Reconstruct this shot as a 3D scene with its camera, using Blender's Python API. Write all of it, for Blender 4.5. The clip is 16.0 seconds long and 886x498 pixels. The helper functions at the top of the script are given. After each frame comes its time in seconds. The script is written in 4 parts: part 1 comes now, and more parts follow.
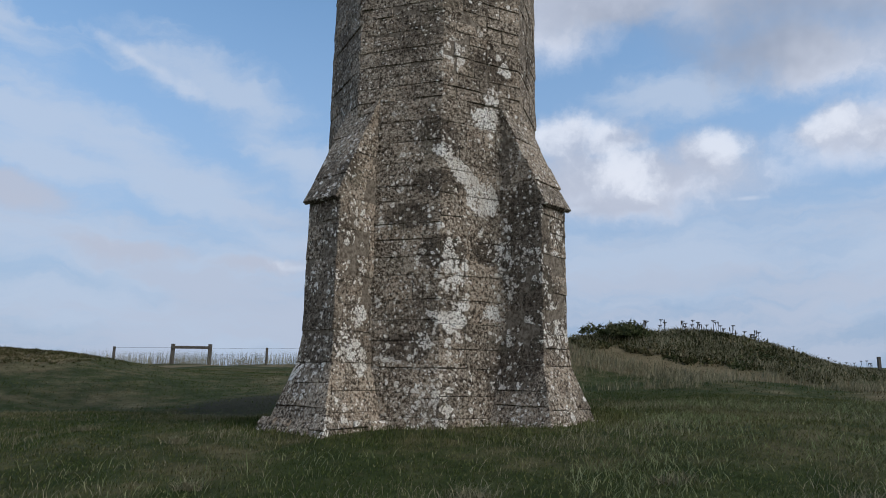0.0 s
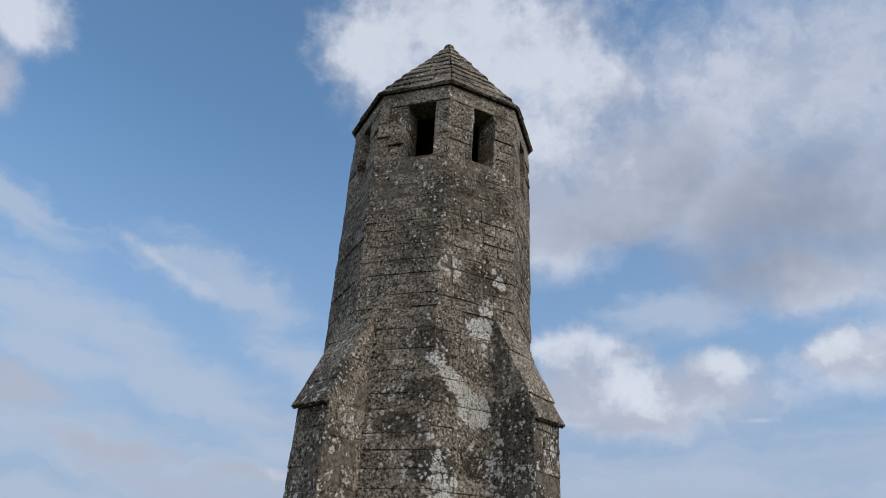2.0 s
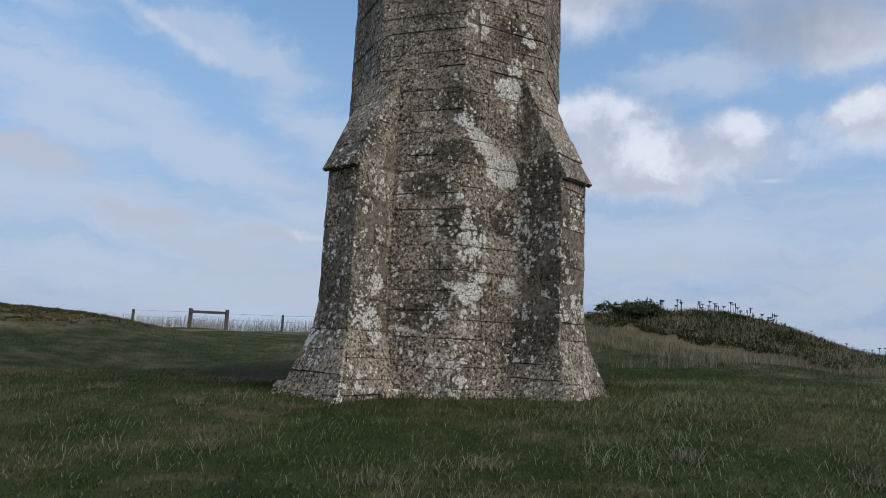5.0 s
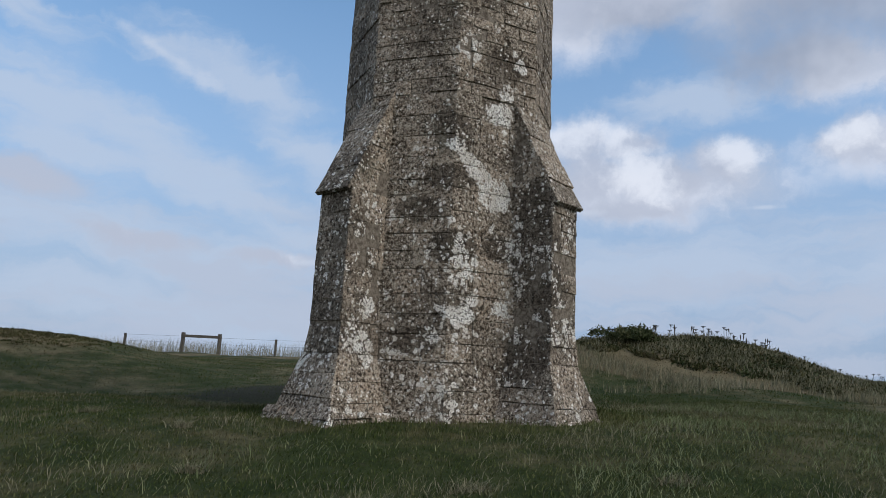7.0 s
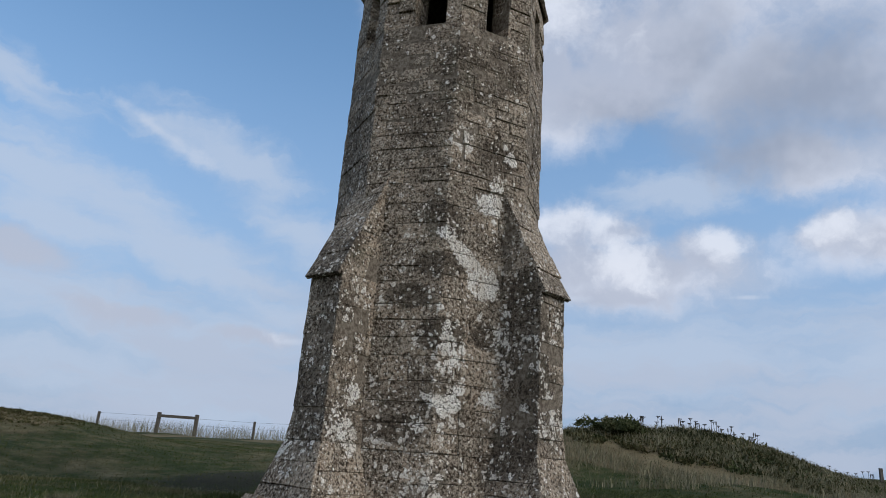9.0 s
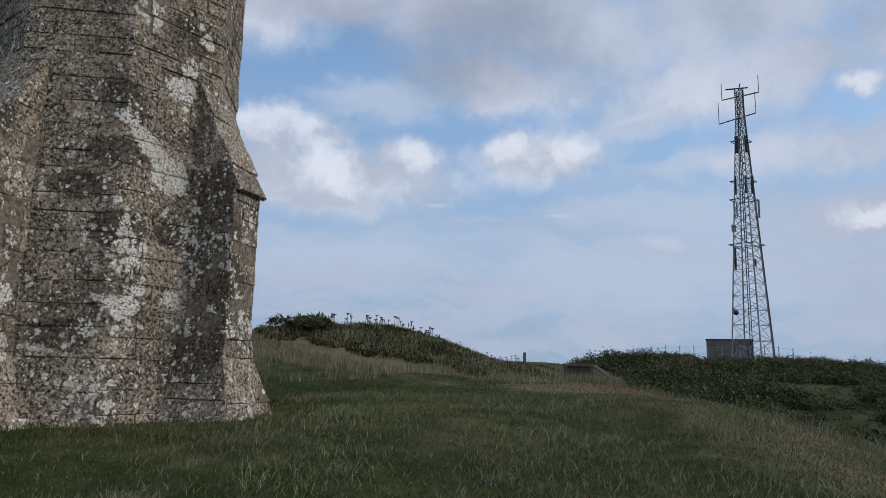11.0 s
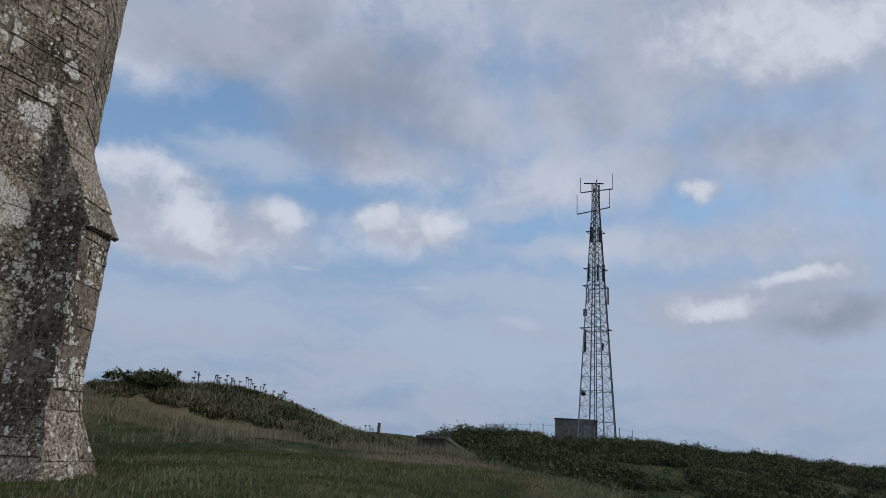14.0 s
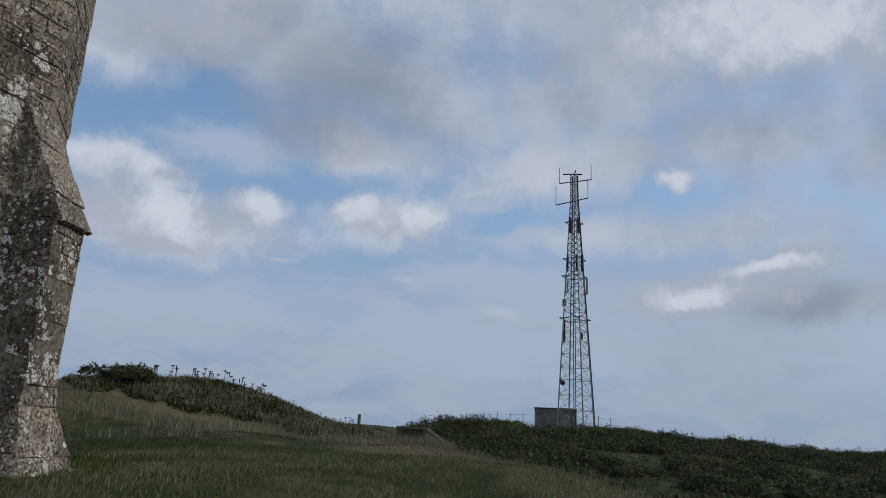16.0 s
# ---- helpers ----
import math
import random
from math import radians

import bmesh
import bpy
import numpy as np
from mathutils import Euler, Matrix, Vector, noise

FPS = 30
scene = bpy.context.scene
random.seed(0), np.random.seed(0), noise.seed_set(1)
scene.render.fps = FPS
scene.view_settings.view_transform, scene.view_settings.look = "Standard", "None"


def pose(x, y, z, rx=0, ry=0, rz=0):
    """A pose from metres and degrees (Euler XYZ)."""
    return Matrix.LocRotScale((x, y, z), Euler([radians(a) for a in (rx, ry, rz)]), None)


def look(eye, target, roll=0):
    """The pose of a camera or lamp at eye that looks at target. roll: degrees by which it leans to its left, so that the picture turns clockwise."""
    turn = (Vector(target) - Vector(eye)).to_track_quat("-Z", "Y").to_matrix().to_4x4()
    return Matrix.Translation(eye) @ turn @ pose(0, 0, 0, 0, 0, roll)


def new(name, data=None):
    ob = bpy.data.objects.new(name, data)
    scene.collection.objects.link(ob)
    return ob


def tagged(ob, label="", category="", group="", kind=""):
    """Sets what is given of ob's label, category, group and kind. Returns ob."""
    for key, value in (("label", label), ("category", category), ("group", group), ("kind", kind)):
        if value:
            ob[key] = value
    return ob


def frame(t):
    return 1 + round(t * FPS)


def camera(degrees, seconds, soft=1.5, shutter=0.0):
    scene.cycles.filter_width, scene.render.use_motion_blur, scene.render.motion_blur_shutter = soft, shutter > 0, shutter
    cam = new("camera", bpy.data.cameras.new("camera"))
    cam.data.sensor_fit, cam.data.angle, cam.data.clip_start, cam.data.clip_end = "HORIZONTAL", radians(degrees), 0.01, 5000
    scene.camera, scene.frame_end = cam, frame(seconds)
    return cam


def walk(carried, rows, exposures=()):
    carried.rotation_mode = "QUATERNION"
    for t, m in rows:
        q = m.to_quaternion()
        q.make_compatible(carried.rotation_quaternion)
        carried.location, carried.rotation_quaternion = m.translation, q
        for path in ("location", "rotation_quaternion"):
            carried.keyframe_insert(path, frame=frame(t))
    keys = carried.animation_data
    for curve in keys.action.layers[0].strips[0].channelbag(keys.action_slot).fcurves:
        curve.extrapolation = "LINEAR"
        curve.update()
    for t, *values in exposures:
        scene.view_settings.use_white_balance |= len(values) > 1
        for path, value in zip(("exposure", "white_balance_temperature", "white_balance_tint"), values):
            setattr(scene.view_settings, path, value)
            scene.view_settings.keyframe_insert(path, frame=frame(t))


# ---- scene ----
cam = camera(65.7, 16.0, soft=0.8)
PATH = [
    (0, (0.175, -10.442, 0.671), (0.174, -8.475, 1.031), 0.9),
    (0.5, (0.175, -10.447, 0.685), (0.14, -8.513, 1.194), 1.9),
    (1, (0.182, -10.449, 0.682), (0.159, -8.57, 1.367), 3.0),
    (1.5, (0.279, -10.466, 0.667), (0.251, -8.652, 1.508), 3.1),
    (1.8, (0.268, -10.45, 0.705), (0.264, -8.663, 1.603), 2.6),
    (2, (0.329, -10.466, 0.669), (0.294, -8.694, 1.596), 3.5),
    (2.5, (0.374, -10.474, 0.619), (0.32, -8.719, 1.577), 4.2),
    (3, (0.222, -10.46, 0.611), (0.171, -8.625, 1.406), 4.1),
    (3.5, (0.122, -10.436, 0.649), (0.07, -8.514, 1.202), 4.6),
    (4, (0.148, -10.421, 0.643), (0.111, -8.453, 1.003), 3.5),
    (4.2, (0.146, -10.394, 0.645), (0.114, -8.414, 0.93), 2.9),
    (6.3, (0.19, -10.404, 0.618), (0.126, -8.425, 0.901), 3.2),
    (6.5, (0.189, -10.389, 0.626), (0.154, -8.419, 0.969), 3.5),
    (7, (0.203, -10.419, 0.618), (0.167, -8.451, 0.974), 3.0),
    (7.5, (0.217, -10.385, 0.622), (0.175, -8.417, 0.973), 3.2),
    (8, (0.206, -10.389, 0.637), (0.171, -8.451, 1.131), 3.5),
    (8.2, (0.198, -10.409, 0.645), (0.159, -8.484, 1.185), 4.0),
    (10.3, (0.127, -10.521, 0.685), (0.463, -8.648, 1.301), 3.6),
    (10.5, (0.165, -10.485, 0.689), (0.669, -8.621, 1.21), 2.7),
    (11, (0.254, -10.38, 0.696), (1.094, -8.6, 1.046), 1.3),
    (11.5, (0.28, -10.344, 0.672), (1.207, -8.605, 1.014), 1.1),
    (12, (0.302, -10.337, 0.651), (1.324, -8.652, 0.992), 2.1),
    (12.5, (0.302, -10.334, 0.644), (1.385, -8.703, 1.056), 2.7),
    (13, (0.278, -10.357, 0.631), (1.391, -8.757, 1.08), 3.0),
    (13.5, (0.256, -10.362, 0.622), (1.38, -8.789, 1.135), 3.4),
    (14, (0.258, -10.377, 0.619), (1.399, -8.833, 1.179), 3.4),
    (14.5, (0.247, -10.402, 0.603), (1.385, -8.875, 1.215), 3.8),
    (15, (0.257, -10.43, 0.621), (1.418, -8.906, 1.193), 3.5),
    (15.5, (0.259, -10.416, 0.627), (1.487, -8.933, 1.167), 3.2),
    (16, (0.263, -10.449, 0.623), (1.455, -8.936, 1.161), 2.6),
]
walk(cam, [(t, look(eye, target, roll)) for t, eye, target, roll in PATH], exposures=[(t, stops, 6080, 10) for t, stops in ((0, -0.05), (1.0, -0.13), (1.6, -0.1), (2.3, -0.27), (3.0, -0.27), (4.2, -0.1), (6.3, -0.05), (8.2, -0.05), (10.5, -0.12), (12.5, -0.08), (14.5, -0.38), (16, -0.4))])

# ---------- world, sun ----------
SUN_EL, SUN_AZ = radians(38), radians(118)   # azimuth from +y towards +x
world = bpy.data.worlds.new("sky")
scene.world = world
world.use_nodes = True


class Net:
    """A short way to write node trees."""

    def __init__(self, tree):
        self.t = tree

    def node(self, kind, **kw):
        n = self.t.nodes.new(kind)
        for k, v in kw.items():
            setattr(n, k, v)
        return n

    def put(self, sock, v):
        if isinstance(v, bpy.types.NodeSocket):
            self.t.links.new(v, sock)
        elif v is not None:
            sock.default_value = v

    def math(self, op, a, b=None, c=None, clamp=False):
        n = self.node("ShaderNodeMath", operation=op, use_clamp=clamp)
        for s, v in zip(n.inputs, (a, b, c)):
            self.put(s, v)
        return n.outputs[0]

    def vec(self, op, a, b=None, scale=None):
        n = self.node("ShaderNodeVectorMath", operation=op)
        self.put(n.inputs[0], a)
        self.put(n.inputs[1], b)
        if scale is not None:
            self.put(n.inputs["Scale"], scale)
        return n.outputs["Value"] if op in ("LENGTH", "DOT_PRODUCT", "DISTANCE") else n.outputs[0]

    def noise(self, v, scale, detail=4, rough=0.55, dist=0.0, color=False):
        n = self.node("ShaderNodeTexNoise")
        self.put(n.inputs["Vector"], v)
        n.inputs["Scale"].default_value = scale
        n.inputs["Detail"].default_value = detail
        n.inputs["Roughness"].default_value = rough
        n.inputs["Distortion"].default_value = dist
        return n.outputs["Color"] if color else n.outputs["Fac"]

    def voronoi(self, v, scale, feature="F1", out="Distance", rnd=1.0):
        n = self.node("ShaderNodeTexVoronoi", feature=feature)
        self.put(n.inputs["Vector"], v)
        n.inputs["Scale"].default_value = scale
        n.inputs["Randomness"].default_value = rnd
        return n.outputs[out]

    def ramp(self, v, a, b, lo=0.0, hi=1.0, smooth=True):
        n = self.node("ShaderNodeMapRange", interpolation_type="SMOOTHSTEP" if smooth else "LINEAR", clamp=True)
        self.put(n.inputs[0], v)
        for s, x in zip(n.inputs[1:5], (a, b, lo, hi)):
            self.put(s, x)
        return n.outputs[0]

    def mix(self, f, a, b, mode="MIX"):
        n = self.node("ShaderNodeMix", data_type="RGBA", blend_type=mode)
        self.put(n.inputs[0], f)
        for s, v in ((n.inputs[6], a), (n.inputs[7], b)):
            self.put(s, (*v, 1) if isinstance(v, tuple) and len(v) == 3 else v)
        return n.outputs[2]

    def blob(self, v, at, rot, size):
        """1 at the centre of an ellipsoid, 0 from its rim on."""
        n = self.node("ShaderNodeMapping", vector_type="TEXTURE")
        self.put(n.inputs["Vector"], v)
        n.inputs["Location"].default_value = at
        n.inputs["Rotation"].default_value = rot
        n.inputs["Scale"].default_value = size
        return self.math("SUBTRACT", 1.0, self.vec("LENGTH", n.outputs[0]))

    def highest(self, values):
        out = values[0]
        for v in values[1:]:
            out = self.math("SMOOTH_MAX", out, v, 0.25)
        return out


def bearing(az, el):
    a, e = radians(az), radians(el)
    return Vector((math.sin(a) * math.cos(e), math.cos(a) * math.cos(e), math.sin(e)))


w = Net(world.node_tree)
world.node_tree.nodes.clear()
SKY = 0.1
sky = w.node("ShaderNodeTexSky", sky_type="NISHITA", sun_disc=False, sun_elevation=SUN_EL, sun_rotation=SUN_AZ,
             altitude=200.0, air_density=1.0, dust_density=1.2, ozone_density=1.2)
way = w.node("ShaderNodeTexCoord").outputs["Generated"]
warp1 = w.vec("SUBTRACT", w.noise(way, 4.0, 6, 0.6, color=True), (0.5, 0.5, 0.5))
warp2 = w.vec("SUBTRACT", w.noise(way, 16.0, 5, 0.6, color=True), (0.5, 0.5, 0.5))
bent = w.vec("ADD", way, w.vec("SCALE", warp1, scale=0.075))
bent = w.vec("ADD", bent, w.vec("SCALE", warp2, scale=0.05))
puff = w.vec("ADD", w.vec("ADD", way, w.vec("SCALE", warp1, scale=0.03)), w.vec("SCALE", warp2, scale=0.045))


def cloud(v, az, el, wide, high, lean=0.0):
    """A patch of cloud at a bearing: half its width and height in degrees, leaning by so many degrees."""
    turn = Euler((0, radians(-lean), 0)).to_matrix()
    facing = Matrix.Rotation(radians(-az), 3, "Z") @ Matrix.Rotation(radians(el), 3, "X") @ turn
    return w.blob(v, bearing(az, el), facing.to_euler(), (math.tan(radians(wide)), 0.6, math.tan(radians(high))))


def clouds(v, patches, after=None):
    """The smooth union of several patches of cloud, worked out a few at a time to spare the shader's memory."""
    out = after
    union = None
    for i, q in enumerate(patches):
        if i % 6 == 0 and out is not None:
            n = w.node("ShaderNodeVectorMath", operation="MULTIPLY_ADD")
            for s, x in zip(n.inputs, (out, (1e-7, 1e-7, 1e-7), v)):
                w.put(s, x)
            v = n.outputs[0]
        one = cloud(v, *q)
        out = union = one if union is None else w.math("SMOOTH_MAX", union, one, 0.25)
    return union


# bearings of the cloud: azimuth, elevation, half width, half height, lean
GREY = [(31, 29, 11, 5.5, 0), (38, 26.8, 11, 4.6, 0), (28, 24.5, 6, 3, 0), (13, 29.6, 8, 2.6, 0), (46, 28, 7, 5, 0), (64, 23.6, 12, 4.2, 0), (78, 22, 12, 7, 0),
        (20, 33, 5, 5, 0), (100, 40, 40, 30, 0), (68, 11.0, 8, 2.0, 0), (80, 14, 10, 4, 0)]
PALE_GREY = [(30, 38, 14, 7, 0), (45, 36, 14, 6, 0), (24, 31, 7, 3.5, 0), (54, 30, 6, 6, 35), (68, 32, 10, 4.5, 0), (49, 22.5, 13, 2.6, 8), (33, 22.6, 7, 2.2, 0), (60, 16.8, 12, 2.2, 0),
             (13.5, 15.0, 8, 2.6, 0), (21.5, 15.4, 6, 2.4, 0), (9, 28, 5, 3, 0), (33.5, 17.4, 6.5, 2.2, 0)]
HEAP = [(-9.5, 43.2, 5.5, 4.4, 0), (-3, 46.5, 8, 5, 0), (6, 44, 9, 6, 0), (12.5, 40.5, 5.5, 5, 0), (8, 36.5, 7, 5, 0), (15, 33, 4.8, 5, 0), (8, 31.5, 5, 4, 0), (-5, 39, 6, 5, 0), (4, 53, 16, 6, 0),
        (10.3, 19.6, 4.0, 2.5, 0), (14.2, 19.0, 3.4, 2.2, 0), (15.4, 16.4, 3.9, 2.6, 0), (11.5, 16.6, 4.4, 2.8, 0), (21.8, 17.4, 3.8, 2.3, 0), (18.6, 16.4, 3.4, 2.0, 0), (14.5, 14.0, 6.0, 1.3, 0),
        (30.9, 18.1, 2.8, 2.0, 0), (36.3, 18.0, 2.7, 2.3, 0), (33.8, 17.4, 2.2, 1.3, 0), (58.5, 20.8, 1.9, 1.1, 0), (60, 12.1, 7.5, 2.1, 0), (65.5, 13.8, 5, 1.4, 6), (56, 11.6, 4, 1.3, 0),
        (-41.3, 36.9, 3.6, 3.2, 0), (-41.5, 32, 2.4, 2.6, 0), (-33.5, 12.6, 4.6, 1.5, -8), (-25, 9.0, 5.0, 0.9, 0), (-15, 8.6, 4.0, 0.8, 0), (62, 33.5, 8, 4, 0), (69, 31, 8, 3.4, 0), (75, 29, 6, 4, 0)]
BRIGHT = [(-8, 43.4, 6, 5, 0), (0, 45, 9, 6, 0), (8, 42, 7, 6, 0), (5, 38, 7, 4.5, 0), (4, 53, 16, 6, 0), (9.6, 20.4, 3.2, 1.7, 0), (15.4, 16.6, 3.0, 2.1, 0), (13.4, 20.2, 2.0, 1.2, 0), (23, 18.2, 2.0, 1.4, 0),
          (30.9, 18.4, 2.0, 1.4, 0), (36.4, 18.3, 2.4, 2.2, 0), (58.5, 20.9, 1.8, 1.0, 0), (58.8, 11.8, 3.0, 0.8, 0), (64.5, 14.0, 3, 0.6, 6), (53.5, 30, 4, 4.5, 35), (68, 32, 9, 3.6, 0), (-41.3, 37, 3, 2.5, 0)]
VEIL = [(-23.5, 15.4, 18, 3.6, -21), (-31, 15.5, 8, 3.0, -16), (-14, 11.0, 9, 2.4, -18), (-33, 18.0, 8, 2.4, -14), (-19.5, 22.6, 8.5, 2.6, -16), (-30, 9.0, 16, 3.2, 0), (-17, 8.0, 14, 3.4, 4), (-20, 4.0, 26, 3.6, 0),
        (-12, 17, 8, 2.4, -30), (15, 9, 22, 4, 0), (43, 8, 26, 5, 0), (43, 12.5, 12, 3.2, 0), (73, 10, 25, 6, 0), (20, 22.2, 6, 2.2, 0), (42, 20, 11, 1.5, 14), (47, 17, 9, 1.3, 12), (-38, 25, 7, 2, -20)]
WISP = [(-25.4, 23.2, 4.4, 0.55, -24), (-22.6, 21.9, 3.0, 0.7, -20), (10.5, 13.6, 2.0, 0.35, 0), (41.5, 20.4, 2.0, 0.35, 12), (24.5, 13.7, 1.4, 0.2, 0), (35, 12.9, 1.2, 0.2, 0), (43.2, 10.5, 2.0, 0.6, -8), (-12.2, 8.4, 1.8, 0.3, 6)]
grain = w.noise(bent, 9.0, 6, 0.62)
grain2 = w.noise(way, 3.2, 5, 0.6)
billow = w.noise(way, 30.0, 5, 0.58)
streak = w.noise(w.vec("MULTIPLY", bent, (6.0, 6.0, 30.0)), 1.0, 5, 0.6)
grey = w.ramp(w.math("ADD", clouds(puff, GREY), w.math("MULTIPLY_ADD", grain, 1.2, -0.6)), -0.35, 0.85)
stratus = w.ramp(w.math("ADD", clouds(puff, PALE_GREY, grey), w.math("MULTIPLY_ADD", grain, 1.3, -0.65)), -0.4, 0.75)
lump = w.math("ADD", w.math("MULTIPLY_ADD", grain, 0.55, -0.275), w.math("MULTIPLY_ADD", billow, 0.75, -0.375))
heap = w.math("ADD", clouds(puff, HEAP, stratus), lump)
white = w.ramp(heap, -0.16, 0.62)
core = w.ramp(w.math("ADD", clouds(puff, BRIGHT, white), w.math("MULTIPLY", lump, 1.5)), -0.7, 1.05)
veil = w.ramp(w.math("ADD", clouds(bent, VEIL, core), w.math("MULTIPLY_ADD", streak, 1.7, -0.85)), -0.25, 0.8)
wisp = w.ramp(w.math("ADD", clouds(way, WISP, veil), w.math("MULTIPLY_ADD", billow, 2.2, -1.1)), -0.3, 1.0)
height = w.node("ShaderNodeSeparateXYZ")
w.put(height.inputs[0], way)
up = height.outputs[2]
haze = w.ramp(up, 0.62, 0.04)
behind = w.ramp(height.outputs[1], -0.1, -0.7)
tint = w.mix(1.0, sky.outputs[0], (1.68, 1.97, 1.95), "MULTIPLY")
c = w.mix(w.math("MULTIPLY", haze, 0.92), tint, (3.35, 4.25, 5.85))
c = w.mix(w.math("MULTIPLY", veil, 0.72), c, (5.5, 6.15, 7.2))
flat = w.noise(w.vec("MULTIPLY", bent, (3.0, 3.0, 13.0)), 1.3, 6, 0.6)
low = w.ramp(up, 0.30, 0.12)
c = w.mix(w.math("MULTIPLY", w.math("MULTIPLY", w.ramp(flat, 0.40, 0.60), low), 0.8), c, (5.0, 5.5, 6.5))
c = w.mix(w.math("MULTIPLY", stratus, 0.84), c, w.mix(w.ramp(grain, 0.38, 0.62), (5.4, 5.75, 6.6), (7.5, 7.6, 8.2)))
c = w.mix(w.math("MULTIPLY", grey, 0.90), c, w.mix(w.ramp(grain2, 0.36, 0.64), (3.45, 3.8, 4.6), (6.0, 6.25, 7.0)))
lit = w.math("SUBTRACT", w.noise(w.vec("ADD", bent, (0.02, 0.0, 0.03)), 14.0, 5, 0.6), w.noise(bent, 14.0, 5, 0.6))
lit = w.math("ADD", w.math("MULTIPLY", lit, -1.5), core)
c = w.mix(w.math("MULTIPLY", white, 0.88), c, w.mix(w.ramp(lit, 0.0, 1.0), (5.1, 5.4, 6.25), (8.2, 8.3, 8.75)))
c = w.mix(w.math("MULTIPLY", wisp, 0.6), c, (6.2, 6.7, 7.6))
c = w.mix(w.math("MULTIPLY", behind, 0.8), c, w.mix(w.ramp(grain2, 0.35, 0.65), (6.0, 6.1, 6.4), (9.6, 9.4, 9.3)))
back = w.node("ShaderNodeBackground")
w.put(back.inputs["Color"], c)
back.inputs["Strength"].default_value = SKY
w.t.links.new(back.outputs[0], w.node("ShaderNodeOutputWorld").inputs["Surface"])

sun = new("sun", bpy.data.lights.new("sun", "SUN"))
sun.data.energy, sun.data.angle, sun.data.color = 1.6, radians(30), (1.0, 0.92, 0.82)
sun.matrix_basis = look(Vector((math.sin(SUN_AZ) * math.cos(SUN_EL), math.cos(SUN_AZ) * math.cos(SUN_EL), math.sin(SUN_EL))) * 50, (0, 0, 0))


# ---------- materials ----------
def material(name, build, rough=0.9, metal=0.0, gloss=0.08):
    m = bpy.data.materials.new(name)
    m.use_nodes = True
    n = Net(m.node_tree)
    bsdf = m.node_tree.nodes["Principled BSDF"]
    bsdf.inputs["Roughness"].default_value = rough
    bsdf.inputs["Metallic"].default_value = metal
    bsdf.inputs["Specular IOR Level"].default_value = gloss
    out = build(n)
    colour, relief = out if isinstance(out, tuple) and not isinstance(out[0], float) else (out, None)
    n.put(bsdf.inputs["Base Color"], (*colour, 1) if isinstance(colour, tuple) else colour)
    if relief is not None:
        b = n.node("ShaderNodeBump")
        b.inputs["Strength"].default_value = relief[1]
        b.inputs["Distance"].default_value = relief[2]
        n.put(b.inputs["Height"], relief[0])
        n.put(bsdf.inputs["Normal"], b.outputs[0])
    return m


PSI = 0.08                      # the turn of the tower
Q = math.pi / 4

# larger crusts of pale lichen: place, size, strength
LICHEN = [((0.28, -1.58, 5.09), (0.25, 0.25, 0.26), 0.8), ((1.02, -1.20, 4.97), (0.11, 0.15, 0.12), 2.4), ((0.82, -1.30, 4.47), (0.16, 0.2, 0.26), 1.0),
          ((0.74, -1.34, 4.19), (0.27, 0.25, 0.2), 1.25), ((0.16, -1.63, 3.64), (0.22, 0.25, 0.13), 0.8),
          ((0.69, -1.36, 3.02), (0.32, 0.25, 0.28), 1.2), ((0.28, -1.57, 2.05), (0.34, 0.3, 0.42), 0.62), ((0.30, -1.56, 1.36), (0.27, 0.25, 0.16), 1.15),
          ((0.83, -1.29, 1.48), (0.17, 0.2, 0.15), 1.05), ((-0.50, -1.44, 0.84), (0.22, 0.2, 0.06), 1.5), ((-0.91, -1.54, 1.40), (0.17, 0.2, 0.18), 1.0),
          ((-0.98, -1.63, 0.85), (0.4, 0.4, 0.35), 0.45), ((0.3, -1.55, 0.5), (1.1, 0.5, 0.4), 0.22), ((1.61, -1.66, 0.26), (0.06, 0.2, 0.14), 1.8),
          ((-0.9, -1.54, 2.44), (0.2, 0.25, 0.5), 0.45), ((1.29, -1.51, 1.36), (0.1, 0.13, 0.12), 0.8), ((1.06, -1.31, 2.68), (0.09, 0.12, 0.1), 1.0)]

# the long slanting crust: place, turn, size
STREAK = [((0.45, -1.48, 3.29), (0, 0.86, 0), (0.52, 0.5, 0.13)), ((0.72, -1.35, 2.98), (0, 0.3, 0), (0.26, 0.4, 0.2))]

# broad dark stains: place, size, strength
STAIN = [((1.25, -1.48, 2.2), (0.42, 0.42, 1.3), 1.0), ((1.2, -1.45, 0.9), (0.4, 0.4, 0.5), 0.9), ((0.15, -1.55, 2.25), (0.45, 0.4, 0.32), 0.8), ((0.1, -1.55, 3.2), (0.45, 0.35, 0.22), 0.7),
         ((-0.3, -1.5, 2.75), (0.5, 0.4, 0.25), 0.55), ((-0.3, -1.5, 1.0), (0.5, 0.4, 0.25), 0.6), ((0.75, -1.3, 2.3), (0.3, 0.3, 0.25), 0.6), ((0.2, -1.6, 3.75), (0.25, 0.3, 0.4), 0.4)]


